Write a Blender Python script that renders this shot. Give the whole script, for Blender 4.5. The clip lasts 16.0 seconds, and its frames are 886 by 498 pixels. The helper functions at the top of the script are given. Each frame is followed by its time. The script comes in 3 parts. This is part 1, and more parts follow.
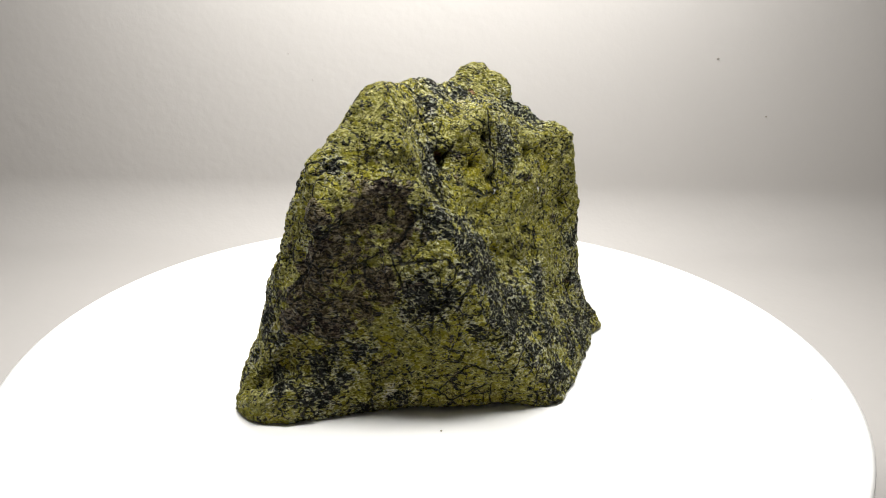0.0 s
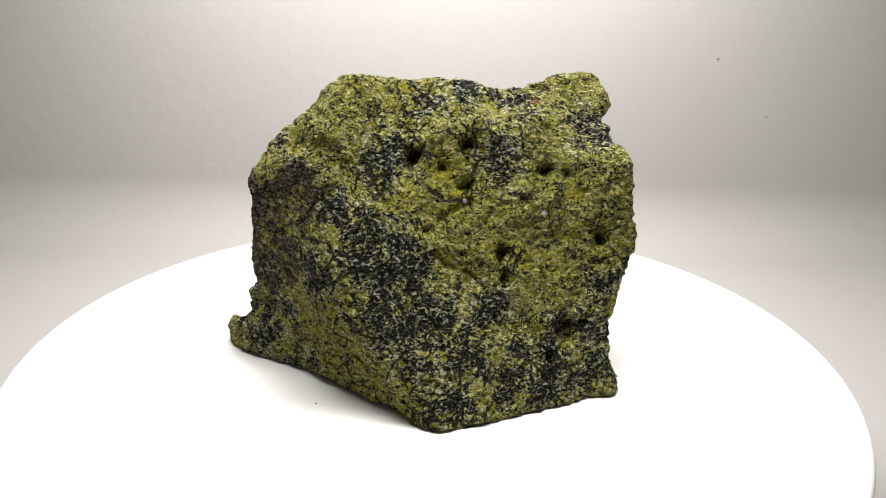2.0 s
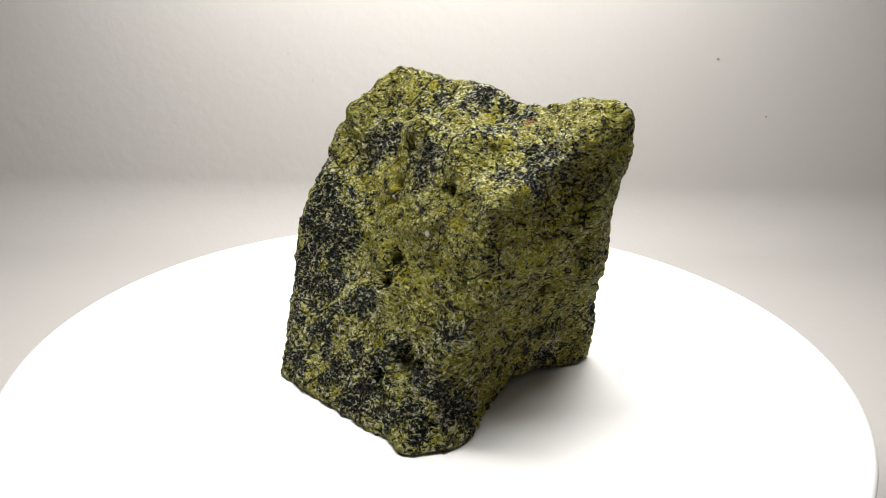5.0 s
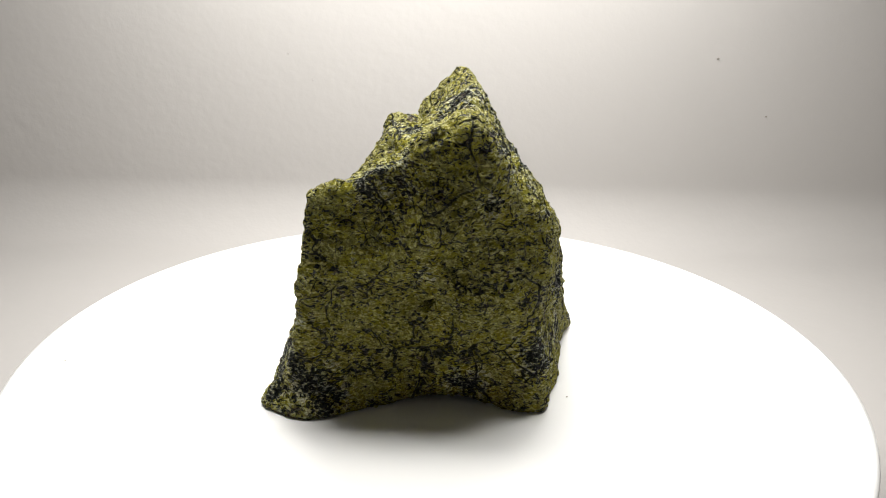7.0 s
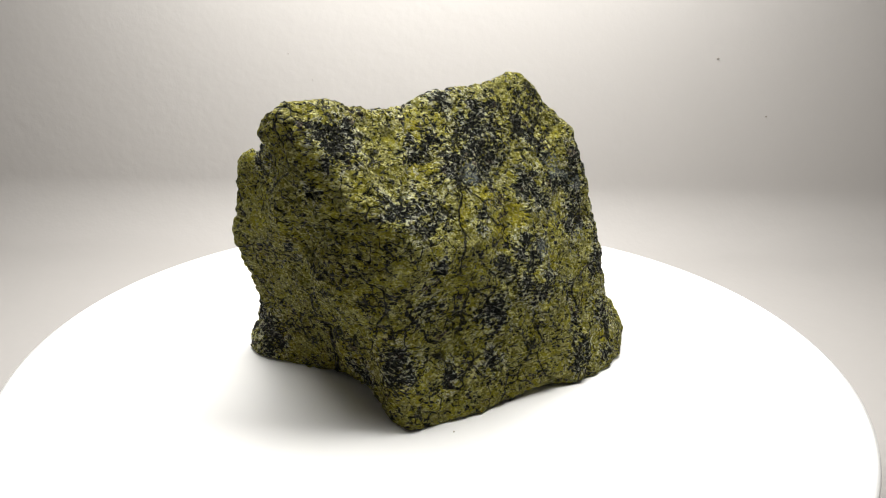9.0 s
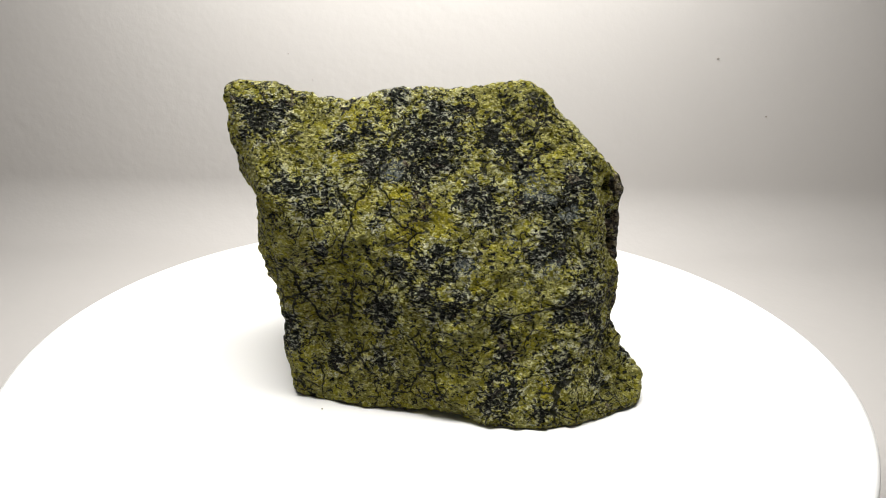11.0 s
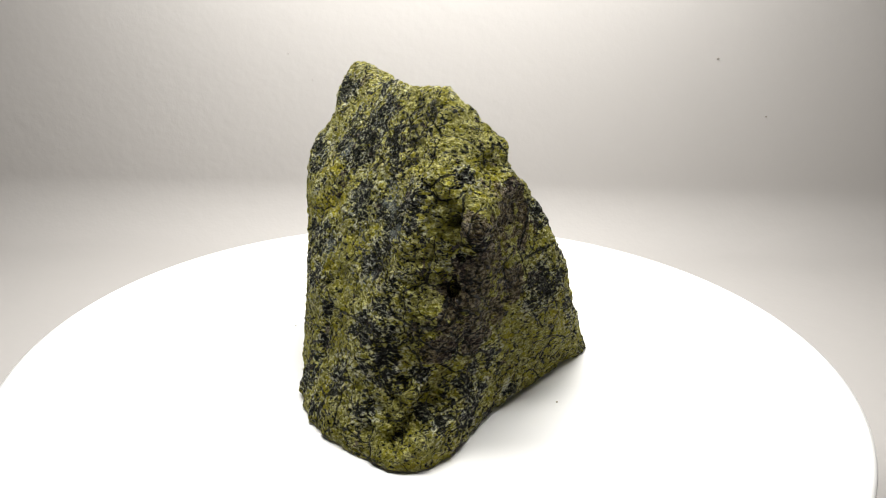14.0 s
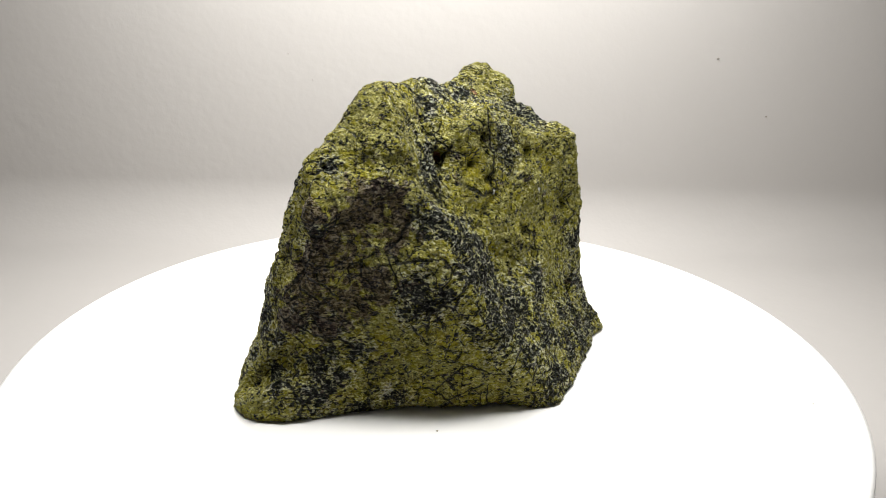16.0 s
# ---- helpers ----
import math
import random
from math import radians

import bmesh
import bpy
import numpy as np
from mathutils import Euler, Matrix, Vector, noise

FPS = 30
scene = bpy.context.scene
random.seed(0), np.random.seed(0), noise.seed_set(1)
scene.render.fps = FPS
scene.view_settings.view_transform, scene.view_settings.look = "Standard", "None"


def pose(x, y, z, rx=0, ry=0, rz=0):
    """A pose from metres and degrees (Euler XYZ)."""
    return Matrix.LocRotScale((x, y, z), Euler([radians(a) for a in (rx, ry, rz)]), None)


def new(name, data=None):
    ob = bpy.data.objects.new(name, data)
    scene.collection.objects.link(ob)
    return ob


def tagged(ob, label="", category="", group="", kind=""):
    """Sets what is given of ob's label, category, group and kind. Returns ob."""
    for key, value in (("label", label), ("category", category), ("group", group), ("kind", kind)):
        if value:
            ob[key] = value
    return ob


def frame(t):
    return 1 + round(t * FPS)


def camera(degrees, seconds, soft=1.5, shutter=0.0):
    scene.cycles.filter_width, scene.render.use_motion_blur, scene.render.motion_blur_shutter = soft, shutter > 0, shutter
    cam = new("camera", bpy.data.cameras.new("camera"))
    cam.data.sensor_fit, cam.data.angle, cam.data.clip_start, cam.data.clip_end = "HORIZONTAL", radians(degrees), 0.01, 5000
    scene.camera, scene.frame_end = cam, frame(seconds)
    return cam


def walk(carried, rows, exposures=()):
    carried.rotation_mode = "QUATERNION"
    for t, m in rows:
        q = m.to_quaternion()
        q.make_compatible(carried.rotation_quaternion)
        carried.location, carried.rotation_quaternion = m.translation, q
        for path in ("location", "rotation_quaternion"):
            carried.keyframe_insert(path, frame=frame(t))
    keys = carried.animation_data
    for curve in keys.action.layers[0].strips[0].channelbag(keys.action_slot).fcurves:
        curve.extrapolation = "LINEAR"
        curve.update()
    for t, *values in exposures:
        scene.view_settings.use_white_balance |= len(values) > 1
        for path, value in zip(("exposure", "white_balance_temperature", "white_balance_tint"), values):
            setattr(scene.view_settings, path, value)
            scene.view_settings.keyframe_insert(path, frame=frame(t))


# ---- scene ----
DEPTH, LIFT = 0.2122, 0.1096      # the lens from the turning axis, and over the platter
cam = camera(61.5, 16.0, soft=0.8)
STAND = pose(0, -DEPTH, LIFT, 0, 0, -0.65) @ pose(0, 0, 0, 90 - 19.85) @ pose(0, 0, 0, 0, 0, 1.2)
walk(cam, [(0.0, STAND), (16.0, STAND)])
TURN = -22.58                     # degrees a second, clockwise seen from above

# ---- light ----
world = bpy.data.worlds.new("world")
scene.world = world
world.use_nodes = True
world.node_tree.nodes["Background"].inputs[0].default_value = (0.9, 0.95, 1.0, 1)
world.node_tree.nodes["Background"].inputs[1].default_value = 0.05
scene.view_settings.exposure = 0.0


def strip_lamp(x, y, z, wide, deep, watts, tip=0):
    lamp = bpy.data.lights.new("led_light", "AREA")
    lamp.shape, lamp.size, lamp.size_y, lamp.energy = "RECTANGLE", wide, deep, watts
    lamp.color = (1.0, 0.98, 0.935)
    ob = new("led_light", lamp)
    ob.matrix_world = pose(x, y, z, tip)
    return ob


strip_lamp(0, 0.155, 0.230, 0.32, 0.04, 1.08)
strip_lamp(0, -0.035, 0.285, 0.26, 0.06, 1.20)


# ---- materials ----
class Nodes:
    """A small writer of node materials."""

    def __init__(self, name):
        self.mat = bpy.data.materials.new(name)
        self.mat.use_nodes = True
        self.tree = self.mat.node_tree
        self.bsdf = self.tree.nodes["Principled BSDF"]

    def add(self, kind, **values):
        node = self.tree.nodes.new(kind)
        for key, value in values.items():
            setattr(node, key, value)
        return node

    def link(self, a, b):
        self.tree.links.new(a, b)

    def plug(self, socket, value):
        if hasattr(value, "is_output"):
            self.link(value, socket)
        else:
            socket.default_value = value

    def coords(self):
        return self.add("ShaderNodeTexCoord").outputs["Object"]

    def scaled(self, vec, s, turn=(0, 0, 0)):
        m = self.add("ShaderNodeMapping")
        m.inputs["Scale"].default_value = s
        m.inputs["Rotation"].default_value = [radians(a) for a in turn]
        self.link(vec, m.inputs["Vector"])
        return m.outputs[0]

    def noise(self, vec, scale, detail=4.0, rough=0.55, warp=0.0):
        n = self.add("ShaderNodeTexNoise")
        self.link(vec, n.inputs["Vector"])
        n.inputs["Scale"].default_value, n.inputs["Detail"].default_value = scale, detail
        n.inputs["Roughness"].default_value, n.inputs["Distortion"].default_value = rough, warp
        return n.outputs["Fac"]

    def cells(self, vec, scale, feature="F1"):
        n = self.add("ShaderNodeTexVoronoi", feature=feature)
        self.link(vec, n.inputs["Vector"])
        n.inputs["Scale"].default_value = scale
        return n

    def ramp(self, fac, lo, hi, a=0.0, b=1.0):
        n = self.add("ShaderNodeMapRange", interpolation_type="SMOOTHSTEP")
        self.plug(n.inputs["Value"], fac)
        for key, value in (("From Min", lo), ("From Max", hi), ("To Min", a), ("To Max", b)):
            self.plug(n.inputs[key], value)
        return n.outputs[0]

    def maths(self, op, a, b=0.0):
        n = self.add("ShaderNodeMath", operation=op)
        self.plug(n.inputs[0], a)
        self.plug(n.inputs[1], b)
        return n.outputs[0]

    def mix(self, fac, a, b):
        n = self.add("ShaderNodeMix", data_type="RGBA")
        self.plug(n.inputs[0], fac)
        for socket, value in ((n.inputs[6], a), (n.inputs[7], b)):
            self.plug(socket, value if hasattr(value, "is_output") else (*value, 1))
        return n.outputs[2]

    def attribute(self, name):
        return self.add("ShaderNodeAttribute", attribute_name=name).outputs["Fac"]

    def bump(self, height, distance, strength=1.0, under=None):
        n = self.add("ShaderNodeBump")
        self.plug(n.inputs["Height"], height)
        n.inputs["Distance"].default_value, n.inputs["Strength"].default_value = distance, strength
        if under is not None:
            self.link(under, n.inputs["Normal"])
        return n.outputs[0]


def plain(name, colour, rough, grain=0.0, scale=60.0, relief=0.0):
    n = Nodes(name)
    v = n.coords()
    f = n.noise(v, scale, 5)
    dark = tuple(c * (1 - grain) for c in colour)
    n.plug(n.bsdf.inputs["Base Color"], n.mix(f, dark, colour))
    n.plug(n.bsdf.inputs["Roughness"], rough)
    if relief:
        n.plug(n.bsdf.inputs["Normal"], n.bump(n.noise(v, scale * 8, 3), relief))
    return n.mat


def serpentine():
    n = Nodes("serpentine")
    v = n.coords()
    wob = n.add("ShaderNodeTexNoise")
    n.link(v, wob.inputs["Vector"])
    wob.inputs["Scale"].default_value, wob.inputs["Detail"].default_value = 160, 5
    push = n.add("ShaderNodeVectorMath", operation="SCALE")
    n.link(wob.outputs["Color"], push.inputs[0])
    push.inputs["Scale"].default_value = 0.0045
    bent = n.add("ShaderNodeVectorMath", operation="ADD")
    n.link(v, bent.inputs[0])
    n.link(push.outputs[0], bent.inputs[1])
    bent = bent.outputs[0]
    shifted = n.add("ShaderNodeVectorMath", operation="ADD")
    n.link(v, shifted.inputs[0])
    shifted.inputs[1].default_value = (0.31, 0.17, 0.53)
    dark, fringe, amber, hole = (n.attribute(a) for a in ("dark", "fringe", "amber", "pit"))
    big = n.noise(v, 60, 4, 0.6)
    mid = n.noise(v, 190, 6, 0.62, 0.8)
    grain = n.noise(n.scaled(v, (1, 1, 1.7), (25, 15, 0)), 720, 4, 0.68, 0.7)
    other = n.noise(n.scaled(shifted.outputs[0], (1, 1, 1.7), (25, 15, 0)), 760, 4, 0.68, 0.7)
    speck = n.noise(v, 1500, 2, 0.6)
    tint = n.noise(shifted.outputs[0], 300, 3, 0.5)
    clump = n.maths("SUBTRACT", mid, 0.5)
    # the yellow-green ground
    olive = n.mix(n.ramp(big, 0.40, 0.60), (0.20, 0.185, 0.018), (0.37, 0.34, 0.040))
    olive = n.mix(n.ramp(tint, 0.40, 0.62), olive, (0.30, 0.285, 0.075))
    olive = n.mix(n.ramp(amber, 0.25, 0.8, 0.0, 0.85), olive, (0.36, 0.32, 0.025))
    # pale sage grains, thickest round the black zones
    pale = n.mix(n.ramp(tint, 0.42, 0.58), (0.64, 0.62, 0.22), (0.66, 0.66, 0.44))
    pale = n.mix(n.ramp(fringe, 0.05, 0.6), (0.60, 0.57, 0.19), pale)
    light = n.maths("ADD", other, n.maths("ADD", n.maths("MULTIPLY", fringe, 0.045), n.maths("MULTIPLY", n.maths("SUBTRACT", big, 0.5), -0.10)))
    light = n.maths("SUBTRACT", light, n.maths("MULTIPLY", amber, 0.05))
    white = n.maths("MULTIPLY", n.ramp(light, 0.515, 0.575), n.ramp(fringe, 0.0, 0.6, 0.80, 0.97))
    colour = n.mix(white, olive, pale)
    # black grains, which run together into the black zones
    depth = n.maths("ADD", grain, n.maths("SUBTRACT", n.maths("MULTIPLY", clump, -0.50), n.maths("ADD", n.maths("MULTIPLY", dark, 0.165), n.maths("MULTIPLY", fringe, 0.030))))
    depth = n.maths("ADD", depth, n.maths("MULTIPLY", amber, 0.04))
    ink = n.ramp(depth, 0.450, 0.418)
    black = n.mix(n.ramp(speck, 0.48, 0.60), (0.002, 0.0025, 0.0025), (0.026, 0.031, 0.022))
    slate = n.mix(n.ramp(speck, 0.40, 0.60), (0.06, 0.075, 0.075), (0.20, 0.225, 0.215))
    black = n.mix(n.ramp(n.maths("ADD", n.attribute("grey"), n.maths("MULTIPLY", clump, 2.0)), 0.35, 0.65, 0.0, 0.85), black, slate)
    colour = n.mix(ink, colour, black)
    flecks = n.maths("MULTIPLY", n.ramp(other, 0.555, 0.585, 0.0, 0.9), ink)
    colour = n.mix(n.maths("MULTIPLY", flecks, n.ramp(dark, 0.1, 0.5)), colour, n.mix(n.ramp(tint, 0.42, 0.58), (0.50, 0.50, 0.24), (0.47, 0.48, 0.37)))
    # brown-violet weathering
    brown = n.mix(n.ramp(other, 0.47, 0.53), (0.050, 0.033, 0.029), (0.23, 0.175, 0.115))
    brown = n.mix(n.ramp(grain, 0.47, 0.43), brown, (0.009, 0.006, 0.006))
    tone = n.maths("ADD", n.attribute("brown"), n.maths("MULTIPLY", clump, 4.5))
    colour = n.mix(n.ramp(tone, 0.55, 0.80, 0.0, 0.85), colour, brown)
    colour = n.mix(n.ramp(n.attribute("rust"), 0.3, 0.7, 0.0, 0.85), colour, (0.30, 0.10, 0.04))
    # hairline cracks
    vein = None
    for scale, width in ((48, 0.020), (95, 0.030), (190, 0.03)):
        c = n.cells(bent, scale, "DISTANCE_TO_EDGE")
        line = n.ramp(c.outputs["Distance"], width * 0.3, width, 1.0, 0.0)
        line = n.maths("MULTIPLY", line, n.ramp(n.noise(v, scale * 0.8, 3), 0.48, 0.55))
        vein = line if vein is None else n.maths("MAXIMUM", vein, line)
    shade = n.add("ShaderNodeVectorMath", operation="SCALE")
    n.link(colour, shade.inputs[0])
    n.link(n.ramp(speck, 0.38, 0.62, 0.70, 1.25), shade.inputs["Scale"])
    colour = n.mix(n.maths("MULTIPLY", vein, 0.95), shade.outputs[0], (0.008, 0.009, 0.005))
    # shade inside pits and grooves, painted in as near-black
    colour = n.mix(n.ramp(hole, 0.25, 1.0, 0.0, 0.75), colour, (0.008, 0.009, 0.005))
    # bright glints on the stone, painted as small white spots
    colour = n.mix(n.ramp(n.attribute("glint"), 0.3, 0.6), colour, (0.85, 0.85, 0.80))
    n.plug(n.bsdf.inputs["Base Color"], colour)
    n.plug(n.bsdf.inputs["Roughness"], n.ramp(other, 0.40, 0.62, 0.75, 0.42))
    n.plug(n.bsdf.inputs["Specular IOR Level"], n.maths("MULTIPLY", n.ramp(other, 0.46, 0.60, 0.08, 0.55), n.ramp(hole, 0.2, 0.6, 1.0, 0.1)))
    height = n.maths("ADD", n.maths("MULTIPLY", mid, 1.0), n.maths("SUBTRACT", n.maths("ADD", n.maths("MULTIPLY", grain, 1.1), n.maths("MULTIPLY", white, 0.10)), n.maths("MULTIPLY", vein, 0.8)))
    under = n.bump(height, 0.0026, 1.0)
    n.plug(n.bsdf.inputs["Normal"], n.bump(speck, 0.0004, 0.7, under))
    return n.mat


ROCK = serpentine()
PLATTER = plain("white_plastic", (0.90, 0.90, 0.90), 0.45, 0.01)
SHEET = plain("backdrop_paper", (0.49, 0.473, 0.461), 0.8, 0.03, 14, 0.0003)
PANEL = plain("tent_fabric", (0.24, 0.23, 0.22), 0.85, 0.03, 20, 0.0003)
DARK = plain("room_wall", (0.10, 0.095, 0.09), 0.85, 0.1, 20, 0.0003)
SPECK = plain("dust", (0.30, 0.27, 0.24), 0.9, 0.2, 900)
ROCK_CRUMB = plain("rock_crumb", (0.38, 0.35, 0.26), 0.8, 0.4, 900)
HOUSING = plain("lamp_housing", (0.75, 0.75, 0.75), 0.5, 0.02)


def part(name, bm, material, parent=None, label=""):
    """One mesh object from a bmesh, under a thing or a part."""
    mesh = bpy.data.meshes.new(name)
    bm.normal_update()
    bm.to_mesh(mesh)
    bm.free()
    mesh.materials.append(material)
    ob = new(name, mesh)
    ob.parent = parent
    return tagged(ob, label)


def box(x0, y0, z0, x1, y1, z1):
    bm = bmesh.new()
    bmesh.ops.create_cube(bm, size=1.0)
    bmesh.ops.transform(bm, verts=bm.verts, matrix=Matrix.Translation(((x0 + x1) / 2, (y0 + y1) / 2, (z0 + z1) / 2)) @ Matrix.Diagonal((x1 - x0, y1 - y0, z1 - z0, 1)))
    return bm


def lathe(profile, steps=128):
    bm = bmesh.new()
    rings = [[bm.verts.new((r * math.cos(2 * math.pi * k / steps), r * math.sin(2 * math.pi * k / steps), z)) for k in range(steps)] for r, z in profile]
    for a, b in zip(rings, rings[1:]):
        for k in range(steps):
            bm.faces.new((a[k], a[(k + 1) % steps], b[(k + 1) % steps], b[k]))
    bm.faces.new(rings[-1])
    bm.faces.new(rings[0][::-1])
    for f in bm.faces:
        f.smooth = len(f.verts) == 4
    return bm


# ---- the light tent ----
FLOOR, BACK, TOP, SIDE, BEND = -0.045, 0.242, 0.30, 0.36, 0.036


def sweep():
    """Paper that runs along the floor and bends up into the back wall."""
    bm = bmesh.new()
    line = [(y, FLOOR, 0.0) for y in np.linspace(-0.5, BACK - BEND - 0.01, 12)]
    line += [(BACK - BEND + BEND * math.sin(a), FLOOR + BEND - BEND * math.cos(a), a) for a in np.linspace(0, math.pi / 2, 25)]
    line += [(BACK, z, math.pi / 2) for z in np.linspace(FLOOR + BEND + 0.01, TOP, 10)]
    across = np.linspace(-SIDE, SIDE, 17)
    face = [[bm.verts.new((x, y, z)) for x in across] for y, z, a in line]
    rear = [[bm.verts.new((x, y + 0.002 * math.sin(a), z - 0.002 * math.cos(a))) for x in across] for y, z, a in line]
    for sheet, flip in ((face, False), (rear, True)):
        for a, b in zip(sheet, sheet[1:]):
            for k in range(16):
                quad = (a[k], a[k + 1], b[k + 1], b[k])
                bm.faces.new(quad[::-1] if flip else quad).smooth = True
    for a, b in ((face[0], rear[0]), (face[-1], rear[-1])):
        for k in range(16):
            bm.faces.new((a[k], a[k + 1], b[k + 1], b[k]))
    return bm


tagged(part("backdrop", sweep(), SHEET), "off-white paper backdrop curving up behind the turntable", "backdrop", kind="structure")
tagged(part("wall_left", box(-SIDE - 0.01, -0.5, FLOOR, -SIDE, BACK, TOP), PANEL), "grey fabric side of the light tent", "wall", kind="structure")
tagged(part("wall_right", box(SIDE, -0.5, FLOOR, SIDE + 0.01, BACK, TOP), PANEL), "grey fabric side of the light tent", "wall", kind="structure")
tagged(part("wall_front", box(-SIDE, -0.51, FLOOR, SIDE, -0.50, TOP), DARK), "dim room wall behind the lens", "wall", kind="structure")
tagged(part("ceiling", box(-SIDE, -0.5, TOP, SIDE, BACK, TOP + 0.01), PANEL), "grey fabric top of the light tent", "ceiling", kind="structure")

# ---- the turntable ----
turntable = tagged(new("turntable"), "round white motorised turntable with a glossy flat platter", "turntable")
turntable.location = (0, 0, FLOOR)
RADIUS = 0.1248
part("base", lathe([(0.085, 0.0), (0.092, 0.002), (0.092, 0.030), (0.089, 0.034)]), PLATTER, turntable)
part("spindle", lathe([(0.02, 0.034), (0.02, 0.038)], 48), HOUSING, turntable)
platter = part("platter", lathe([(RADIUS - 0.002, 0.038), (RADIUS, 0.0395), (RADIUS, 0.0435), (RADIUS - 0.0004, 0.0446), (RADIUS - 0.0015, 0.045)], 256), PLATTER, turntable)

# ---- the rock ----
HEART = np.array((0.0, 0.2, 3.4))   # centimetres
SHARP = 6.0                         # how crisp the edges between the faces are
FACETS, LUMPS, PITS, GROOVES = [], [], [], []
PATCHES = {"dark": [], "brown": [], "amber": [], "grey": [], "rust": [], "glint": []}


def facet(azimuth, lift, reach):
    """A broken face of the block: where it looks, and how far it lies from the heart."""
    a, e = radians(azimuth), radians(lift)
    FACETS.append((math.cos(a) * math.cos(e), math.sin(a) * math.cos(e), math.sin(e), reach))


def swell(x, y, z, size, height):
    LUMPS.append((x, y, z, size, height))


def dent(x, y, z, size, depth):
    LUMPS.append((x, y, z, size, -depth))


def pit(x, y, z, size):
    """A weathered hole, with its shade painted into the colour."""
    PITS.append((x, y, z, size))


def groove(x, y, z, size):
    """A stretch of a worn crack, with its shade painted into the colour."""
    GROOVES.append((x, y, z, size))


def crack(size, *spots):
    """A worn crack that runs from spot to spot."""
    for a, b in zip(spots, spots[1:]):
        steps = max(2, int(math.dist(a, b) / size))
        for k in range(steps):
            groove(*[u + (w - u) * k / steps for u, w in zip(a, b)], size)


def patch(layer, x, y, z, size):
    """A stain of other minerals in the yellow-green ground, or a painted glint."""
    PATCHES[layer].append((x, y, z, size))


facet(-143.3, -88.8, 3.487)
facet(125.7, -76.2, 5.387)
facet(69.6, -15.6, 4.281)
facet(66.7, -12.0, 5.357)
facet(-96.2, -11.2, 4.791)
facet(-81.3, -10.5, 4.682)
facet(137.3, -1.9, 3.895)
facet(101.8, -0.2, 4.807)
facet(-152.7, 12.9, 5.219)
facet(-80.3, 13.8, 4.750)
facet(47.9, 15.2, 5.204)
facet(165.2, 16.9, 3.503)
facet(-26.7, 25.0, 2.858)
facet(-25.3, 25.1, 3.402)
facet(-25.2, 25.1, 3.357)
facet(148.2, 34.3, 3.705)
facet(-39.1, 42.6, 4.585)
facet(175.0, 43.6, 4.566)
facet(-111.9, 48.9, 5.618)
facet(-10.6, 57.8, 3.855)
swell(-4.49, -4.53, 0.00, 1.80, 0.92)
swell(4.77, 2.93, 0.00, 1.80, 0.67)
swell(3.05, 2.83, 0.00, 1.80, 0.27)
swell(-5.50, -0.93, 0.00, 1.80, 0.36)
swell(-2.85, 3.04, 0.00, 1.80, 0.31)
dent(-5.36, -3.17, 0.00, 1.80, 0.42)
dent(-1.48, -3.94, 0.00, 1.80, 0.09)
swell(-1.71, 4.25, 0.00, 1.80, 0.18)
swell(4.77, 2.93, 0.00, 1.20, 0.48)
swell(-4.49, -4.53, 0.00, 1.20, 0.40)
swell(-5.50, -0.93, 0.00, 1.20, 0.06)
swell(5.50, 0.73, 0.00, 1.20, 0.11)
swell(-2.85, 3.04, 0.00, 1.20, 0.06)
dent(-0.56, 4.28, 0.00, 1.20, 0.05)
dent(-2.95, -4.10, -0.00, 1.20, 0.09)
dent(-3.74, -4.24, 0.00, 1.00, 0.06)
swell(5.48, 2.40, 0.00, 1.00, 0.13)
swell(5.50, 0.73, 0.00, 1.00, 0.18)
swell(4.77, 2.93, 0.00, 1.00, 0.17)
swell(-0.56, 4.28, 0.00, 1.00, 0.19)
swell(2.91, -3.62, 0.00, 1.00, 0.11)
dent(-5.16, -1.61, 0.02, 1.00, 0.06)
swell(0.36, -3.76, 0.03, 1.20, 0.06)
dent(5.25, 1.49, 0.03, 1.00, 0.20)
swell(1.95, 2.93, 0.06, 1.00, 0.11)
dent(3.85, 2.62, 0.17, 1.00, 0.12)
dent(-3.63, 1.40, 0.21, 1.80, 0.36)
dent(5.21, 0.98, 0.26, 1.80, 0.48)
dent(-5.07, -3.01, 0.30, 1.20, 0.26)
dent(-1.13, 4.78, 0.30, 1.00, 0.14)
swell(4.47, -0.58, 0.31, 1.80, 0.27)
dent(0.28, 3.34, 0.34, 1.80, 0.33)
swell(0.28, 3.34, 0.34, 1.20, 0.09)
dent(0.28, 3.34, 0.34, 1.00, 0.11)
swell(1.00, -3.52, 0.38, 1.00, 0.05)
dent(2.21, -3.43, 0.39, 1.20, 0.07)
dent(2.21, -3.43, 0.39, 1.00, 0.12)
swell(-5.56, -2.26, 0.41, 1.00, 0.09)
dent(1.09, -3.54, 0.43, 1.80, 0.05)
dent(4.32, -0.81, 0.43, 1.00, 0.04)
dent(3.50, -3.18, 0.55, 1.00, 0.04)
dent(4.18, -1.04, 0.56, 1.20, 0.04)
swell(3.44, -3.24, 0.59, 1.20, 0.05)
dent(-4.97, -0.67, 0.61, 0.60, 0.04)
swell(3.31, -3.37, 0.68, 1.80, 0.05)
swell(-5.36, -1.73, 0.68, 1.20, 0.14)
dent(2.39, 2.75, 0.72, 1.20, 0.18)
dent(-4.83, -3.76, 0.74, 0.26, 0.22)
swell(-2.83, -4.67, 0.77, 1.80, 0.30)
swell(-5.19, -1.31, 0.87, 0.80, 0.07)
dent(4.97, 1.86, 0.88, 1.20, 0.49)
dent(4.97, 1.86, 0.88, 1.00, 0.24)
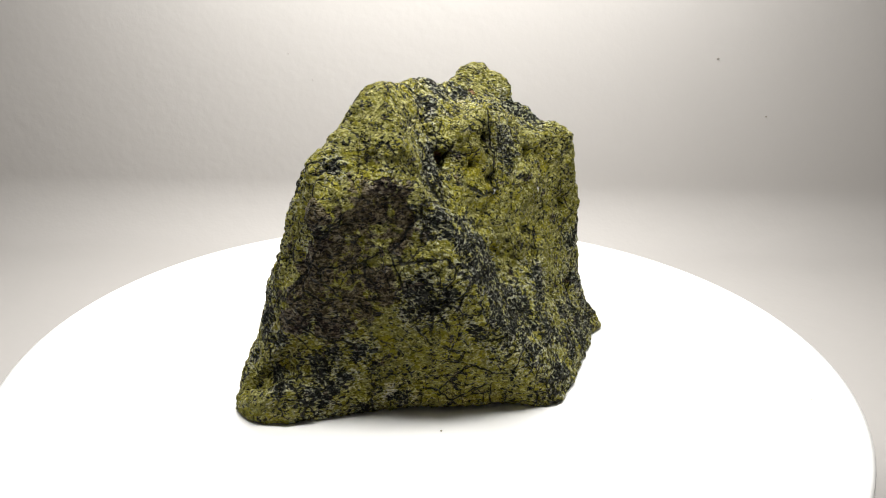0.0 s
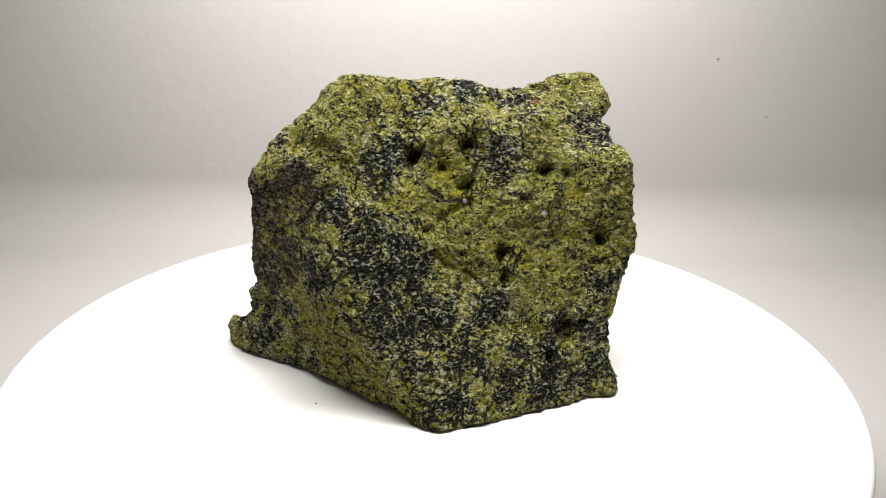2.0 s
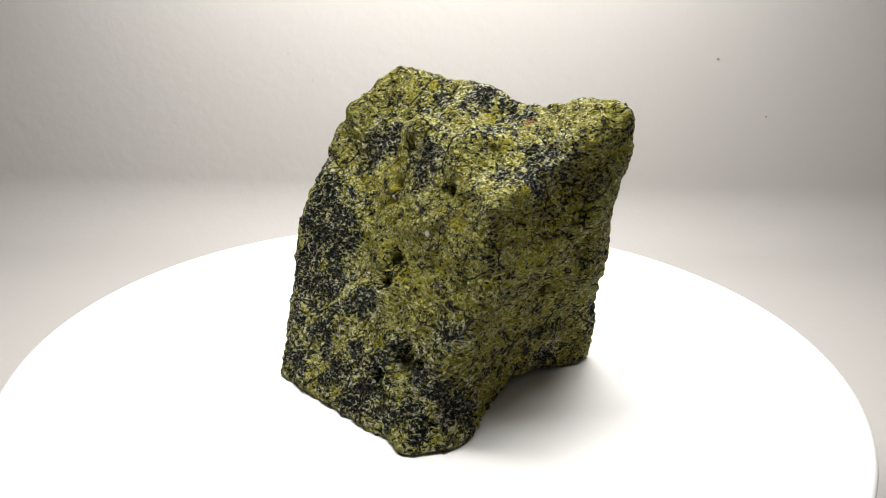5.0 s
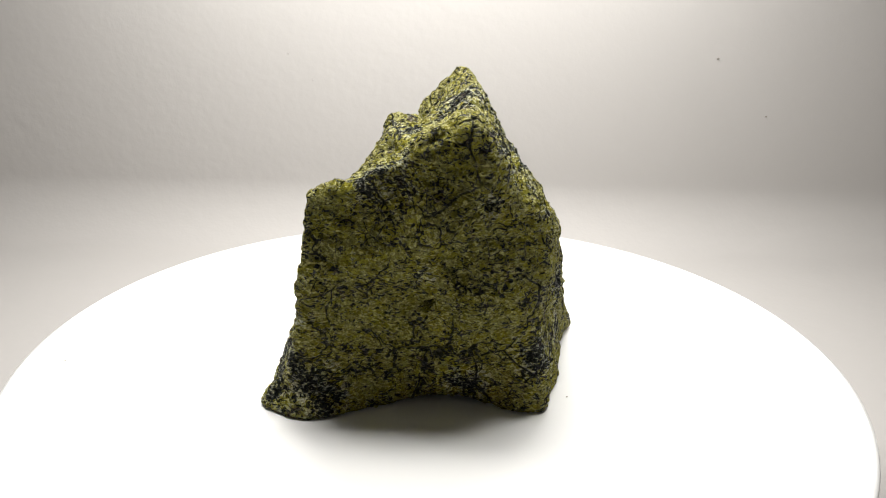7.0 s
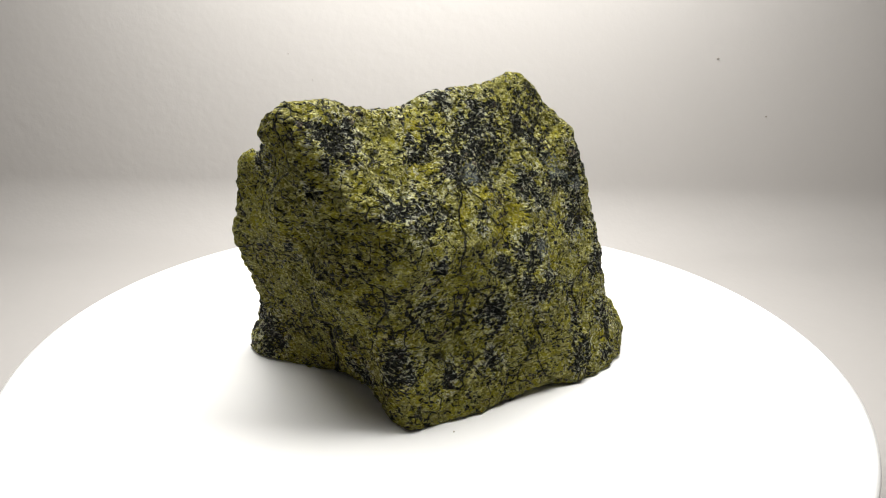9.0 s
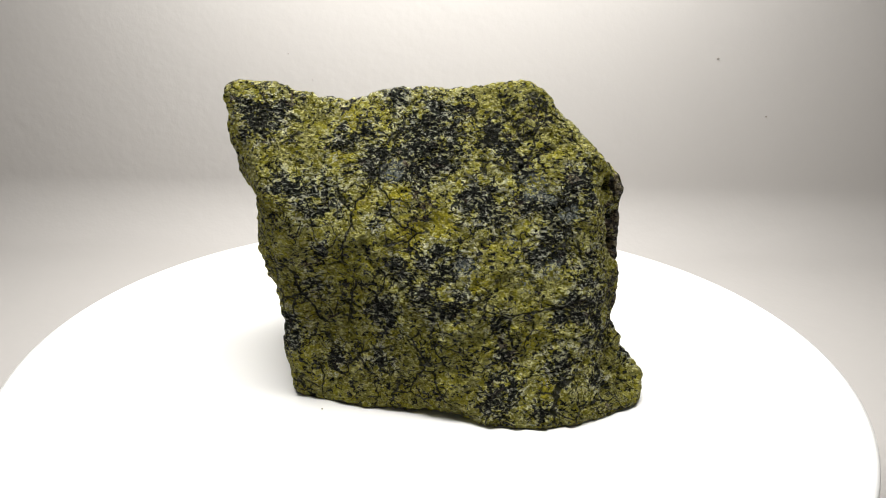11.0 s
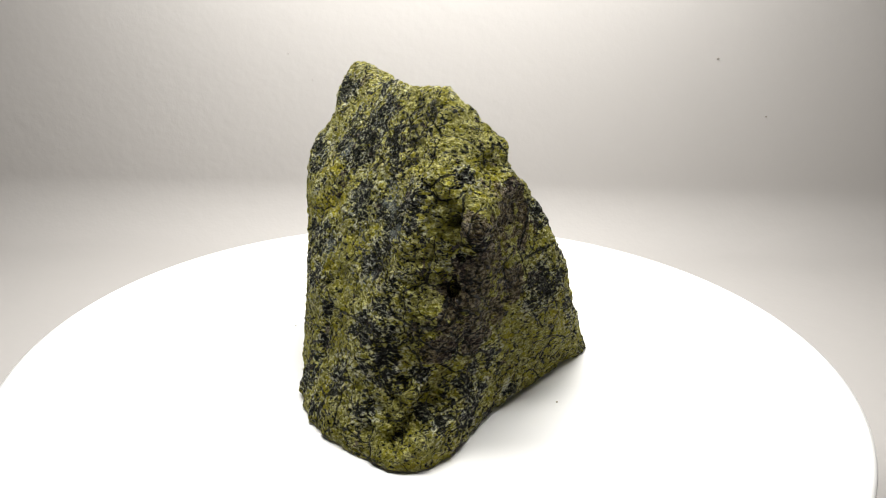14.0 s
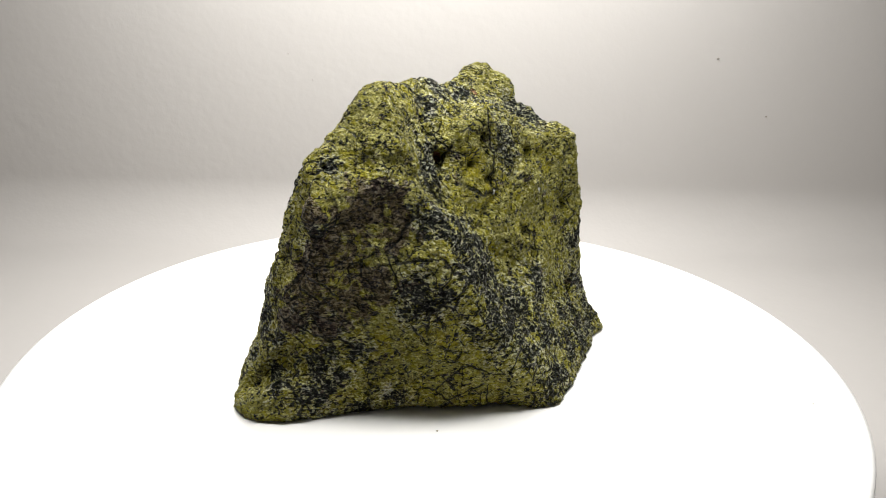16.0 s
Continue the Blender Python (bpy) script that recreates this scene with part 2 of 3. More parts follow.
dent(-4.12, 0.78, 0.95, 1.20, 0.09)
dent(2.32, -3.54, 0.95, 0.60, 0.10)
swell(-1.57, 5.51, 0.98, 1.20, 0.45)
dent(-4.40, -4.06, 1.10, 0.26, 0.22)
dent(-4.94, -2.28, 1.14, 1.00, 0.08)
dent(-4.92, -2.36, 1.19, 0.80, 0.05)
dent(-4.90, -2.45, 1.23, 1.20, 0.09)
swell(-4.19, -4.04, 1.25, 1.00, 0.09)
swell(-4.19, -4.04, 1.25, 0.80, 0.09)
swell(-0.98, 4.92, 1.26, 0.60, 0.05)
swell(2.31, -3.88, 1.32, 1.00, 0.05)
swell(2.31, -3.88, 1.32, 0.60, 0.10)
swell(1.71, 4.71, 1.36, 0.80, 0.78)
dent(-3.91, -4.11, 1.40, 0.26, 0.22)
dent(-4.53, -0.76, 1.65, 0.45, 0.12)
swell(5.04, 2.15, 1.70, 1.00, 0.16)
swell(-4.25, -4.16, 1.76, 0.60, 0.22)
swell(4.38, 0.91, 1.78, 1.20, 0.27)
swell(4.38, 0.91, 1.78, 1.00, 0.06)
dent(2.76, 3.10, 1.80, 1.76, 0.57)
swell(-3.54, -4.25, 1.82, 0.80, 0.07)
dent(1.78, 4.03, 1.85, 0.45, 0.14)
dent(-4.42, -4.08, 1.85, 1.80, 0.22)
dent(-4.08, -3.68, 1.86, 1.20, 0.17)
dent(-4.08, -3.68, 1.86, 0.80, 0.15)
dent(-4.08, -3.68, 1.86, 0.60, 0.15)
dent(4.26, 1.04, 1.87, 1.80, 0.35)
swell(-4.28, 0.91, 1.88, 1.80, 0.10)
dent(-4.00, -3.72, 1.90, 0.60, 0.09)
dent(-1.57, 3.19, 1.98, 1.47, 0.25)
dent(3.60, -0.53, 2.10, 0.40, 0.12)
dent(2.36, -2.47, 2.33, 0.40, 0.12)
swell(-4.74, -2.49, 2.42, 1.20, 0.19)
dent(-4.72, -2.40, 2.45, 1.80, 0.15)
dent(-3.52, -3.93, 2.48, 1.00, 0.09)
dent(1.11, -4.03, 2.51, 1.00, 0.04)
swell(2.50, 3.79, 2.60, 0.99, 0.25)
swell(2.49, 3.78, 2.60, 0.99, 0.25)
swell(0.23, -4.42, 2.68, 0.69, 0.23)
swell(4.92, 2.61, 2.68, 1.20, 0.05)
swell(-4.59, -2.72, 2.73, 0.80, 0.10)
dent(4.83, 2.45, 2.75, 1.80, 0.09)
dent(-2.77, 2.46, 2.89, 1.80, 0.14)
dent(-2.77, 2.46, 2.89, 1.20, 0.05)
dent(-3.87, 0.90, 2.91, 0.45, 0.12)
dent(-1.79, -4.14, 2.98, 1.80, 0.23)
swell(-4.15, 0.86, 3.07, 0.64, 0.26)
dent(3.39, 3.49, 3.14, 0.45, 0.14)
dent(2.21, -1.52, 3.20, 0.40, 0.12)
swell(0.95, 4.77, 3.20, 0.60, 0.05)
dent(-1.33, 4.04, 3.25, 1.00, 0.12)
swell(1.13, 4.73, 3.27, 1.00, 0.14)
dent(1.72, 3.88, 3.30, 1.80, 0.05)
dent(1.72, 3.88, 3.30, 1.20, 0.19)
dent(1.72, 3.88, 3.30, 1.00, 0.14)
dent(1.72, 3.88, 3.30, 0.80, 0.04)
swell(-0.92, 4.89, 3.39, 1.00, 0.14)
swell(-0.69, -4.23, 3.46, 1.00, 0.06)
dent(1.85, -1.68, 3.48, 0.80, 0.21)
swell(1.28, 5.33, 3.51, 0.82, 0.48)
swell(-3.55, 0.48, 3.55, 1.20, 0.05)
dent(-3.55, 0.48, 3.55, 0.60, 0.04)
swell(-4.11, -3.14, 3.56, 0.34, 0.08)
dent(-0.42, -1.86, 3.73, 2.00, 0.85)
swell(5.33, 4.18, 3.83, 0.90, 0.60)
swell(-2.62, 2.86, 3.93, 1.00, 0.05)
dent(-2.76, 2.49, 3.97, 0.45, 0.12)
swell(-3.12, -4.48, 3.99, 1.20, 0.13)
swell(0.87, -4.11, 4.00, 1.80, 0.21)
swell(-3.20, -4.44, 4.02, 1.80, 0.26)
swell(-3.20, -4.44, 4.02, 0.80, 0.10)
dent(-3.48, -3.96, 4.13, 0.42, 0.20)
dent(-3.30, -3.78, 4.13, 0.80, 0.09)
swell(3.16, -1.47, 4.15, 0.86, 0.33)
swell(4.49, 3.01, 4.25, 1.80, 0.20)
dent(4.49, 3.01, 4.25, 1.00, 0.05)
dent(3.15, 0.57, 4.41, 0.40, 0.12)
swell(-1.08, 4.64, 4.43, 0.40, 0.10)
swell(-3.80, -3.13, 4.47, 0.34, 0.08)
swell(-3.25, 0.99, 4.48, 0.60, 0.06)
swell(-3.27, 0.90, 4.51, 1.80, 0.13)
dent(-2.81, 1.77, 4.64, 0.50, 0.12)
swell(2.97, 4.83, 4.66, 0.65, 0.50)
dent(1.44, 4.83, 4.71, 0.45, 0.14)
swell(-1.05, 4.98, 4.82, 1.20, 0.10)
dent(-2.75, 1.02, 4.83, 1.20, 0.05)
dent(-2.75, 1.02, 4.83, 0.60, 0.05)
dent(1.23, -1.18, 4.88, 1.80, 0.21)
swell(1.46, 4.80, 4.94, 1.20, 0.06)
swell(1.46, 4.80, 4.94, 0.60, 0.05)
dent(-3.37, -3.82, 4.97, 0.42, 0.20)
swell(0.49, -3.91, 5.01, 0.60, 0.04)
swell(-2.46, 2.68, 5.04, 1.80, 0.05)
swell(2.69, 1.08, 5.05, 0.67, 0.23)
dent(0.63, -1.69, 5.09, 0.80, 0.21)
swell(-2.50, 2.49, 5.09, 1.20, 0.07)
dent(0.99, 5.09, 5.11, 0.50, 0.12)
dent(-2.67, 1.30, 5.11, 0.45, 0.12)
dent(2.85, 4.49, 5.18, 0.45, 0.14)
dent(-1.93, -4.17, 5.23, 1.20, 0.21)
swell(1.30, -2.60, 5.24, 1.32, 0.54)
swell(0.27, -3.51, 5.36, 0.30, 0.12)
dent(-3.27, -1.62, 5.36, 1.80, 0.04)
swell(-1.22, 4.70, 5.36, 0.80, 0.06)
swell(-3.57, -3.05, 5.41, 0.34, 0.08)
dent(-0.06, -3.70, 5.41, 1.80, 0.06)
swell(-0.06, -3.70, 5.41, 1.20, 0.04)
dent(-0.06, -3.70, 5.41, 0.60, 0.04)
swell(-0.26, 5.08, 5.44, 1.80, 0.04)
dent(-0.26, 5.08, 5.44, 1.00, 0.07)
dent(-0.26, 5.08, 5.44, 0.80, 0.05)
swell(2.18, 5.68, 5.51, 0.65, 0.45)
dent(-2.67, -4.37, 5.57, 0.80, 0.10)
dent(-2.67, -4.37, 5.57, 0.60, 0.05)
swell(-2.83, -4.31, 5.64, 0.30, 0.12)
swell(-0.36, 5.07, 5.69, 0.40, 0.10)
dent(-1.07, 4.13, 5.70, 1.20, 0.10)
dent(-3.15, -3.85, 5.72, 1.80, 0.07)
swell(-3.15, -3.85, 5.72, 1.20, 0.05)
swell(-3.15, -3.85, 5.72, 0.80, 0.10)
swell(3.81, 3.70, 5.72, 0.80, 0.04)
swell(-3.15, -3.85, 5.72, 0.60, 0.05)
dent(2.76, 4.13, 5.80, 1.80, 0.25)
swell(4.34, 2.70, 5.84, 1.00, 0.05)
dent(-3.22, -3.62, 5.85, 0.42, 0.20)
dent(-0.03, -2.77, 5.93, 0.36, 0.13)
swell(-0.43, -3.74, 5.94, 0.30, 0.12)
dent(-0.37, -3.64, 6.01, 0.80, 0.06)
swell(-2.04, -4.14, 6.03, 0.30, 0.12)
swell(-1.33, 4.97, 6.06, 0.67, 0.35)
dent(-2.01, 0.76, 6.10, 0.78, 0.25)
dent(-2.07, 0.69, 6.15, 0.50, 0.12)
dent(0.43, -1.22, 6.23, 0.36, 0.13)
swell(-1.21, -3.83, 6.32, 0.30, 0.12)
dent(3.99, 3.29, 6.32, 1.00, 0.06)
dent(3.99, 3.29, 6.32, 0.60, 0.09)
dent(0.10, -1.38, 6.33, 0.40, 0.12)
swell(3.44, 2.64, 6.35, 0.30, 0.10)
swell(0.24, -1.09, 6.36, 1.20, 0.07)
swell(0.24, -1.09, 6.36, 0.80, 0.07)
swell(4.16, 3.18, 6.37, 0.30, 0.10)
swell(2.93, 1.90, 6.39, 0.30, 0.10)
dent(-2.33, -3.87, 6.46, 0.36, 0.13)
swell(3.88, 3.55, 6.47, 0.30, 0.10)
swell(5.42, 3.00, 6.49, 1.27, 1.08)
dent(-2.95, -2.09, 6.49, 1.20, 0.15)
dent(-0.42, -2.01, 6.52, 1.80, 0.21)
dent(-0.42, -2.01, 6.52, 1.20, 0.14)
swell(-3.32, -3.12, 6.52, 1.20, 0.10)
dent(-0.42, -2.01, 6.52, 0.80, 0.04)
swell(-2.90, -3.76, 6.55, 0.60, 0.05)
swell(-0.15, 4.86, 6.59, 0.60, 0.05)
dent(-0.79, -3.51, 6.61, 0.36, 0.13)
swell(0.17, 5.26, 6.61, 1.00, 0.08)
dent(-1.66, -3.75, 6.65, 0.36, 0.13)
swell(3.36, 4.04, 6.76, 1.20, 0.09)
swell(3.36, 4.04, 6.76, 0.60, 0.20)
dent(-2.85, -3.04, 6.82, 0.60, 0.06)
swell(-1.07, -3.60, 6.87, 1.80, 0.11)
swell(-1.07, -3.60, 6.87, 1.20, 0.10)
swell(-1.07, -3.60, 6.87, 1.00, 0.05)
dent(2.77, 4.02, 6.87, 0.60, 0.16)
swell(0.04, 4.57, 6.88, 0.40, 0.10)
swell(2.95, 4.03, 6.91, 0.30, 0.10)
dent(2.33, 2.37, 7.03, 0.40, 0.12)
dent(-0.58, -1.96, 7.07, 1.53, 0.49)
swell(-0.67, -3.31, 7.07, 0.80, 0.12)
swell(1.86, 1.90, 7.10, 0.73, 0.27)
swell(1.86, 1.92, 7.11, 0.73, 0.26)
swell(0.57, -0.65, 7.13, 0.30, 0.10)
dent(-0.14, -0.85, 7.16, 0.40, 0.12)
swell(3.06, 4.90, 7.18, 0.89, 0.27)
dent(0.71, 2.02, 7.22, 0.65, 0.34)
swell(1.55, -0.06, 7.22, 1.80, 0.14)
dent(1.87, 1.87, 7.24, 1.80, 0.13)
dent(1.82, 1.79, 7.25, 1.20, 0.04)
dent(2.40, 4.23, 7.26, 1.20, 0.13)
dent(-1.48, -2.96, 7.30, 0.80, 0.12)
dent(-1.15, 1.14, 7.39, 0.60, 0.04)
swell(1.30, 0.14, 7.40, 0.30, 0.10)
swell(0.76, 5.57, 7.48, 0.80, 0.08)
dent(0.70, 5.01, 7.51, 1.20, 0.06)
dent(0.70, 5.01, 7.51, 1.00, 0.06)
dent(0.45, 4.61, 7.58, 0.80, 0.05)
dent(-0.02, 0.40, 7.59, 0.60, 0.12)
swell(2.27, 5.02, 7.63, 0.30, 0.10)
dent(2.64, 4.54, 7.64, 0.80, 0.04)
swell(2.65, 4.63, 7.66, 0.60, 0.05)
swell(-2.35, -2.76, 7.70, 1.80, 0.10)
swell(-2.27, -2.81, 7.72, 0.80, 0.07)
swell(0.70, 3.96, 7.84, 1.20, 0.05)
dent(0.70, 3.96, 7.84, 0.60, 0.08)
dent(0.73, 3.87, 7.85, 1.80, 0.05)
swell(1.13, 5.42, 7.88, 0.60, 0.06)
swell(1.87, -0.20, 7.91, 0.81, 0.63)
swell(-0.36, 0.85, 7.91, 0.60, 0.07)
swell(2.35, 5.07, 7.99, 0.80, 0.07)
swell(1.54, 5.58, 8.06, 0.30, 0.10)
swell(1.74, 5.63, 8.09, 1.80, 0.18)
swell(1.74, 5.63, 8.09, 1.20, 0.05)
swell(1.74, 5.63, 8.09, 0.60, 0.09)
dent(1.46, 5.00, 8.14, 0.60, 0.16)
dent(0.98, 5.33, 8.25, 0.80, 0.07)
swell(0.82, 4.33, 8.30, 0.80, 0.06)
swell(0.92, 4.31, 8.31, 0.60, 0.14)
swell(2.65, 5.71, 8.64, 1.69, 0.85)
swell(-1.79, -2.28, 8.77, 1.24, 0.38)

patch("dark", 0.59, -3.27, 5.10, 0.37)
patch("dark", 0.63, -3.63, 4.87, 0.30)
patch("dark", 0.93, -3.24, 4.57, 0.59)
patch("dark", 1.06, -3.63, 4.02, 0.47)
patch("dark", 1.34, -3.03, 3.77, 0.59)
patch("dark", 1.23, -2.51, 4.23, 0.50)
patch("dark", 1.50, -2.11, 3.71, 0.47)
patch("dark", 1.64, -2.37, 3.36, 0.42)
patch("dark", 1.52, -3.23, 3.29, 0.42)
patch("dark", 1.62, -3.68, 2.82, 0.42)
patch("dark", 1.94, -3.57, 2.37, 0.50)
patch("dark", 2.27, -3.13, 2.15, 0.36)
patch("dark", 2.14, -2.40, 2.55, 0.42)
patch("dark", 2.44, -2.08, 2.42, 0.36)
patch("dark", 2.95, -1.85, 2.10, 0.30)
patch("dark", 3.04, -0.91, 2.63, 0.46)
patch("dark", 3.01, -0.76, 2.81, 0.33)
patch("dark", 3.03, -1.25, 2.40, 0.25)
patch("dark", 3.24, -1.88, 1.67, 0.46)
patch("dark", 3.21, -2.28, 1.44, 0.29)
patch("dark", 3.53, -1.71, 1.35, 0.29)
patch("dark", 2.73, -3.14, 1.50, 0.30)
patch("dark", 2.52, -3.55, 1.48, 0.25)
patch("dark", 3.51, -2.73, 0.66, 0.46)
patch("dark", 3.78, -2.35, 0.52, 0.25)
patch("dark", 4.07, -1.02, 0.91, 0.36)
patch("dark", 3.91, -0.55, 1.47, 0.36)
patch("dark", 4.57, -0.32, 0.54, 0.46)
patch("dark", 4.33, 0.26, 1.31, 0.36)
patch("dark", 4.56, 0.31, 0.91, 0.25)
patch("dark", 4.13, -1.39, 0.58, 0.25)
patch("dark", 4.13, 0.76, 2.06, 0.30)
patch("dark", 4.61, 1.69, 1.84, 0.30)
patch("dark", 4.85, 1.87, 1.49, 0.30)
patch("dark", 4.99, 1.54, 0.89, 0.42)
patch("dark", 5.35, 1.96, 0.41, 0.30)
patch("dark", 5.01, 0.97, 0.51, 0.30)
patch("dark", 4.91, 0.45, 0.42, 0.20)
patch("dark", -0.31, -2.15, 6.32, 0.39)
patch("dark", -0.22, -1.59, 6.52, 0.49)
patch("dark", -0.11, -1.78, 6.13, 0.39)
patch("dark", -0.27, -1.36, 6.85, 0.26)
patch("dark", -0.26, -0.10, 7.63, 0.36)
patch("dark", -0.26, 0.20, 7.75, 0.22)
patch("dark", -0.08, 1.20, 7.95, 0.40)
patch("dark", -0.21, 1.57, 8.06, 0.22)
patch("dark", 0.12, 2.05, 7.81, 0.22)
patch("dark", 0.66, 2.74, 7.65, 0.36)
patch("dark", 1.43, 2.18, 7.38, 0.38)
patch("dark", 0.49, 2.36, 7.57, 0.18)
patch("dark", 2.62, 3.86, 6.96, 0.52)
patch("dark", 3.19, 3.65, 6.68, 0.34)
patch("dark", 2.29, 3.59, 6.98, 0.26)
patch("dark", 1.93, 0.61, 6.62, 0.42)
patch("dark", 1.99, 0.45, 6.17, 0.37)
patch("dark", 2.21, 0.65, 6.01, 0.20)
patch("dark", 4.69, 2.58, 3.08, 0.20)
patch("dark", 4.47, 2.21, 2.91, 0.25)
patch("dark", -1.24, -3.97, 6.27, 0.22)
patch("dark", 0.01, -3.80, 5.38, 0.30)
patch("dark", 0.37, -3.72, 5.23, 0.24)
patch("dark", -0.33, -4.26, 3.73, 0.33)
patch("dark", -0.08, -4.34, 3.37, 0.27)
patch("dark", 0.40, -4.32, 3.64, 0.24)
patch("dark", -0.57, -4.24, 3.18, 0.23)
patch("dark", 2.26, -1.85, 2.75, 0.26)
patch("dark", -2.98, -4.33, 0.67, 0.36)
patch("dark", -2.60, -4.21, 0.89, 0.23)
patch("dark", -1.87, -4.00, 0.18, 0.20)
patch("dark", -3.32, -4.07, 2.65, 0.26)
patch("dark", -2.80, -4.14, 2.83, 0.22)
patch("dark", -4.03, -3.76, 2.07, 0.20)
patch("dark", -0.96, -3.94, 0.54, 0.23)
patch("dark", -2.51, -3.63, 6.64, 0.18)
patch("dark", -0.31, -0.62, 7.35, 0.14)
patch("dark", -2.67, -4.41, 5.18, 0.25)
patch("dark", -2.90, -4.11, 2.68, 0.24)
patch("dark", -2.32, -4.09, 2.57, 0.21)
patch("dark", -1.90, -4.04, 1.93, 0.25)
patch("dark", -2.58, -4.11, 1.81, 0.22)
patch("dark", -2.87, -4.19, 1.49, 0.31)
patch("dark", -2.33, -4.13, 1.21, 0.22)
patch("dark", -3.94, -4.41, 1.07, 0.25)
patch("dark", -3.18, -4.38, 0.89, 0.19)
patch("dark", 0.22, -3.85, 5.18, 0.19)
patch("dark", 1.07, -4.14, 2.60, 0.23)
patch("dark", 2.74, -2.30, 2.00, 0.22)
patch("dark", 4.59, 2.36, 1.17, 0.31)
patch("dark", 4.47, 2.44, 0.90, 0.31)
patch("dark", 4.15, 2.61, 0.74, 0.31)
patch("dark", 3.77, 2.74, 0.48, 0.24)
patch("dark", -0.95, 4.73, 1.97, 0.38)
patch("dark", -1.09, 4.74, 1.69, 0.29)
patch("dark", 2.11, 4.39, 4.41, 0.15)
patch("dark", 0.79, 5.40, 6.25, 0.16)
patch("dark", 4.05, -0.79, 1.11, 0.28)
patch("dark", 3.78, -0.65, 1.58, 0.22)
patch("dark", 4.71, 2.29, 1.21, 0.32)
patch("dark", 4.29, 2.55, 0.77, 0.29)
patch("dark", 4.18, 2.86, 0.17, 0.20)
patch("dark", 2.57, -3.34, 1.61, 0.29)
patch("dark", 2.51, -2.67, 2.01, 0.24)
patch("dark", 0.39, 3.68, 0.73, 0.34)
patch("dark", 0.81, 3.57, 0.95, 0.25)
patch("dark", 1.75, 1.81, 7.36, 0.16)
patch("dark", 0.63, -2.47, 5.04, 0.16)
patch("dark", 2.90, 2.93, 6.54, 0.26)
patch("dark", 2.97, 4.10, 6.98, 0.19)
patch("dark", 2.48, 4.35, 7.25, 0.11)
patch("dark", 3.24, 3.93, 6.46, 0.14)
patch("dark", -0.67, 1.33, 8.07, 0.31)
patch("dark", 0.26, 2.39, 7.76, 0.16)
patch("dark", 0.70, 5.30, 7.55, 0.21)
patch("dark", 0.58, 5.19, 7.38, 0.21)
patch("dark", 0.44, 4.44, 7.54, 0.29)
patch("dark", 0.38, 4.67, 7.36, 0.22)
patch("dark", 0.47, 5.29, 7.01, 0.17)
patch("dark", -1.23, 0.62, 7.77, 0.25)
patch("dark", -1.47, 0.13, 7.73, 0.26)
patch("dark", -1.39, 0.66, 7.46, 0.37)
patch("dark", -1.70, 0.30, 7.17, 0.26)
patch("dark", -1.37, 1.30, 7.04, 0.30)
patch("dark", -1.44, 2.12, 6.56, 0.29)
patch("dark", -1.54, 1.34, 6.74, 0.41)
patch("dark", -1.82, 0.56, 6.41, 0.34)
patch("dark", -1.72, 2.13, 6.20, 0.24)
patch("dark", -0.80, 2.26, 7.22, 0.19)
patch("dark", -0.82, 2.60, 6.97, 0.16)
patch("dark", -1.12, 4.23, 5.72, 0.38)
patch("dark", -0.90, 4.44, 5.93, 0.26)
patch("dark", -1.24, 3.51, 5.85, 0.27)
patch("dark", -1.52, 3.53, 5.51, 0.27)
patch("dark", -1.36, 4.18, 5.37, 0.22)
patch("dark", -0.84, 4.82, 5.84, 0.14)
patch("dark", -2.89, -0.28, 5.51, 0.35)
patch("dark", -3.08, -0.44, 5.20, 0.26)
patch("dark", -2.62, 0.27, 5.61, 0.21)
patch("dark", -2.84, 0.24, 5.35, 0.21)
patch("dark", -2.44, -1.03, 6.73, 0.27)
patch("dark", -3.11, 1.56, 4.09, 0.26)
patch("dark", -3.35, 0.99, 4.08, 0.24)
patch("dark", -3.00, 2.00, 3.81, 0.19)
patch("dark", -2.81, 2.50, 2.84, 0.32)
patch("dark", -1.43, 4.15, 3.32, 0.18)
patch("dark", -2.77, 2.60, 1.43, 0.23)
patch("dark", -1.22, 4.69, 1.55, 0.25)
patch("dark", -1.97, 3.74, 1.09, 0.16)
patch("dark", -4.85, -1.65, 1.53, 0.35)
patch("dark", 4.22, 2.52, 0.98, 0.35)
patch("dark", 4.16, 2.81, 0.29, 0.31)
patch("dark", 0.48, 4.69, 7.49, 0.36)
patch("dark", 0.41, 4.97, 7.23, 0.32)
patch("dark", 0.21, 4.56, 7.20, 0.21)
patch("dark", 0.73, 5.15, 7.73, 0.18)
patch("dark", -0.67, 3.00, 6.87, 0.31)
patch("dark", -0.50, 2.85, 7.17, 0.17)
patch("dark", -1.46, 2.40, 6.36, 0.33)
patch("dark", -1.84, 1.79, 6.17, 0.41)
patch("dark", -1.60, 0.98, 6.76, 0.41)
patch("dark", -1.89, 0.24, 6.74, 0.29)
patch("dark", -1.86, 1.28, 6.16, 0.33)
patch("dark", -1.49, 0.83, 7.12, 0.25)
patch("dark", -1.28, 1.07, 7.35, 0.25)
patch("dark", -1.46, 0.44, 7.51, 0.36)
patch("dark", -1.53, 0.58, 7.26, 0.20)
patch("dark", -1.09, 1.17, 7.58, 0.20)
patch("dark", -2.10, -0.76, 7.22, 0.23)
patch("dark", -2.30, -0.79, 6.87, 0.29)
patch("dark", -2.18, -0.49, 6.91, 0.19)
patch("dark", -0.96, 4.35, 5.88, 0.25)
patch("dark", -1.22, 3.97, 5.67, 0.37)
patch("dark", -1.30, 3.58, 5.75, 0.23)
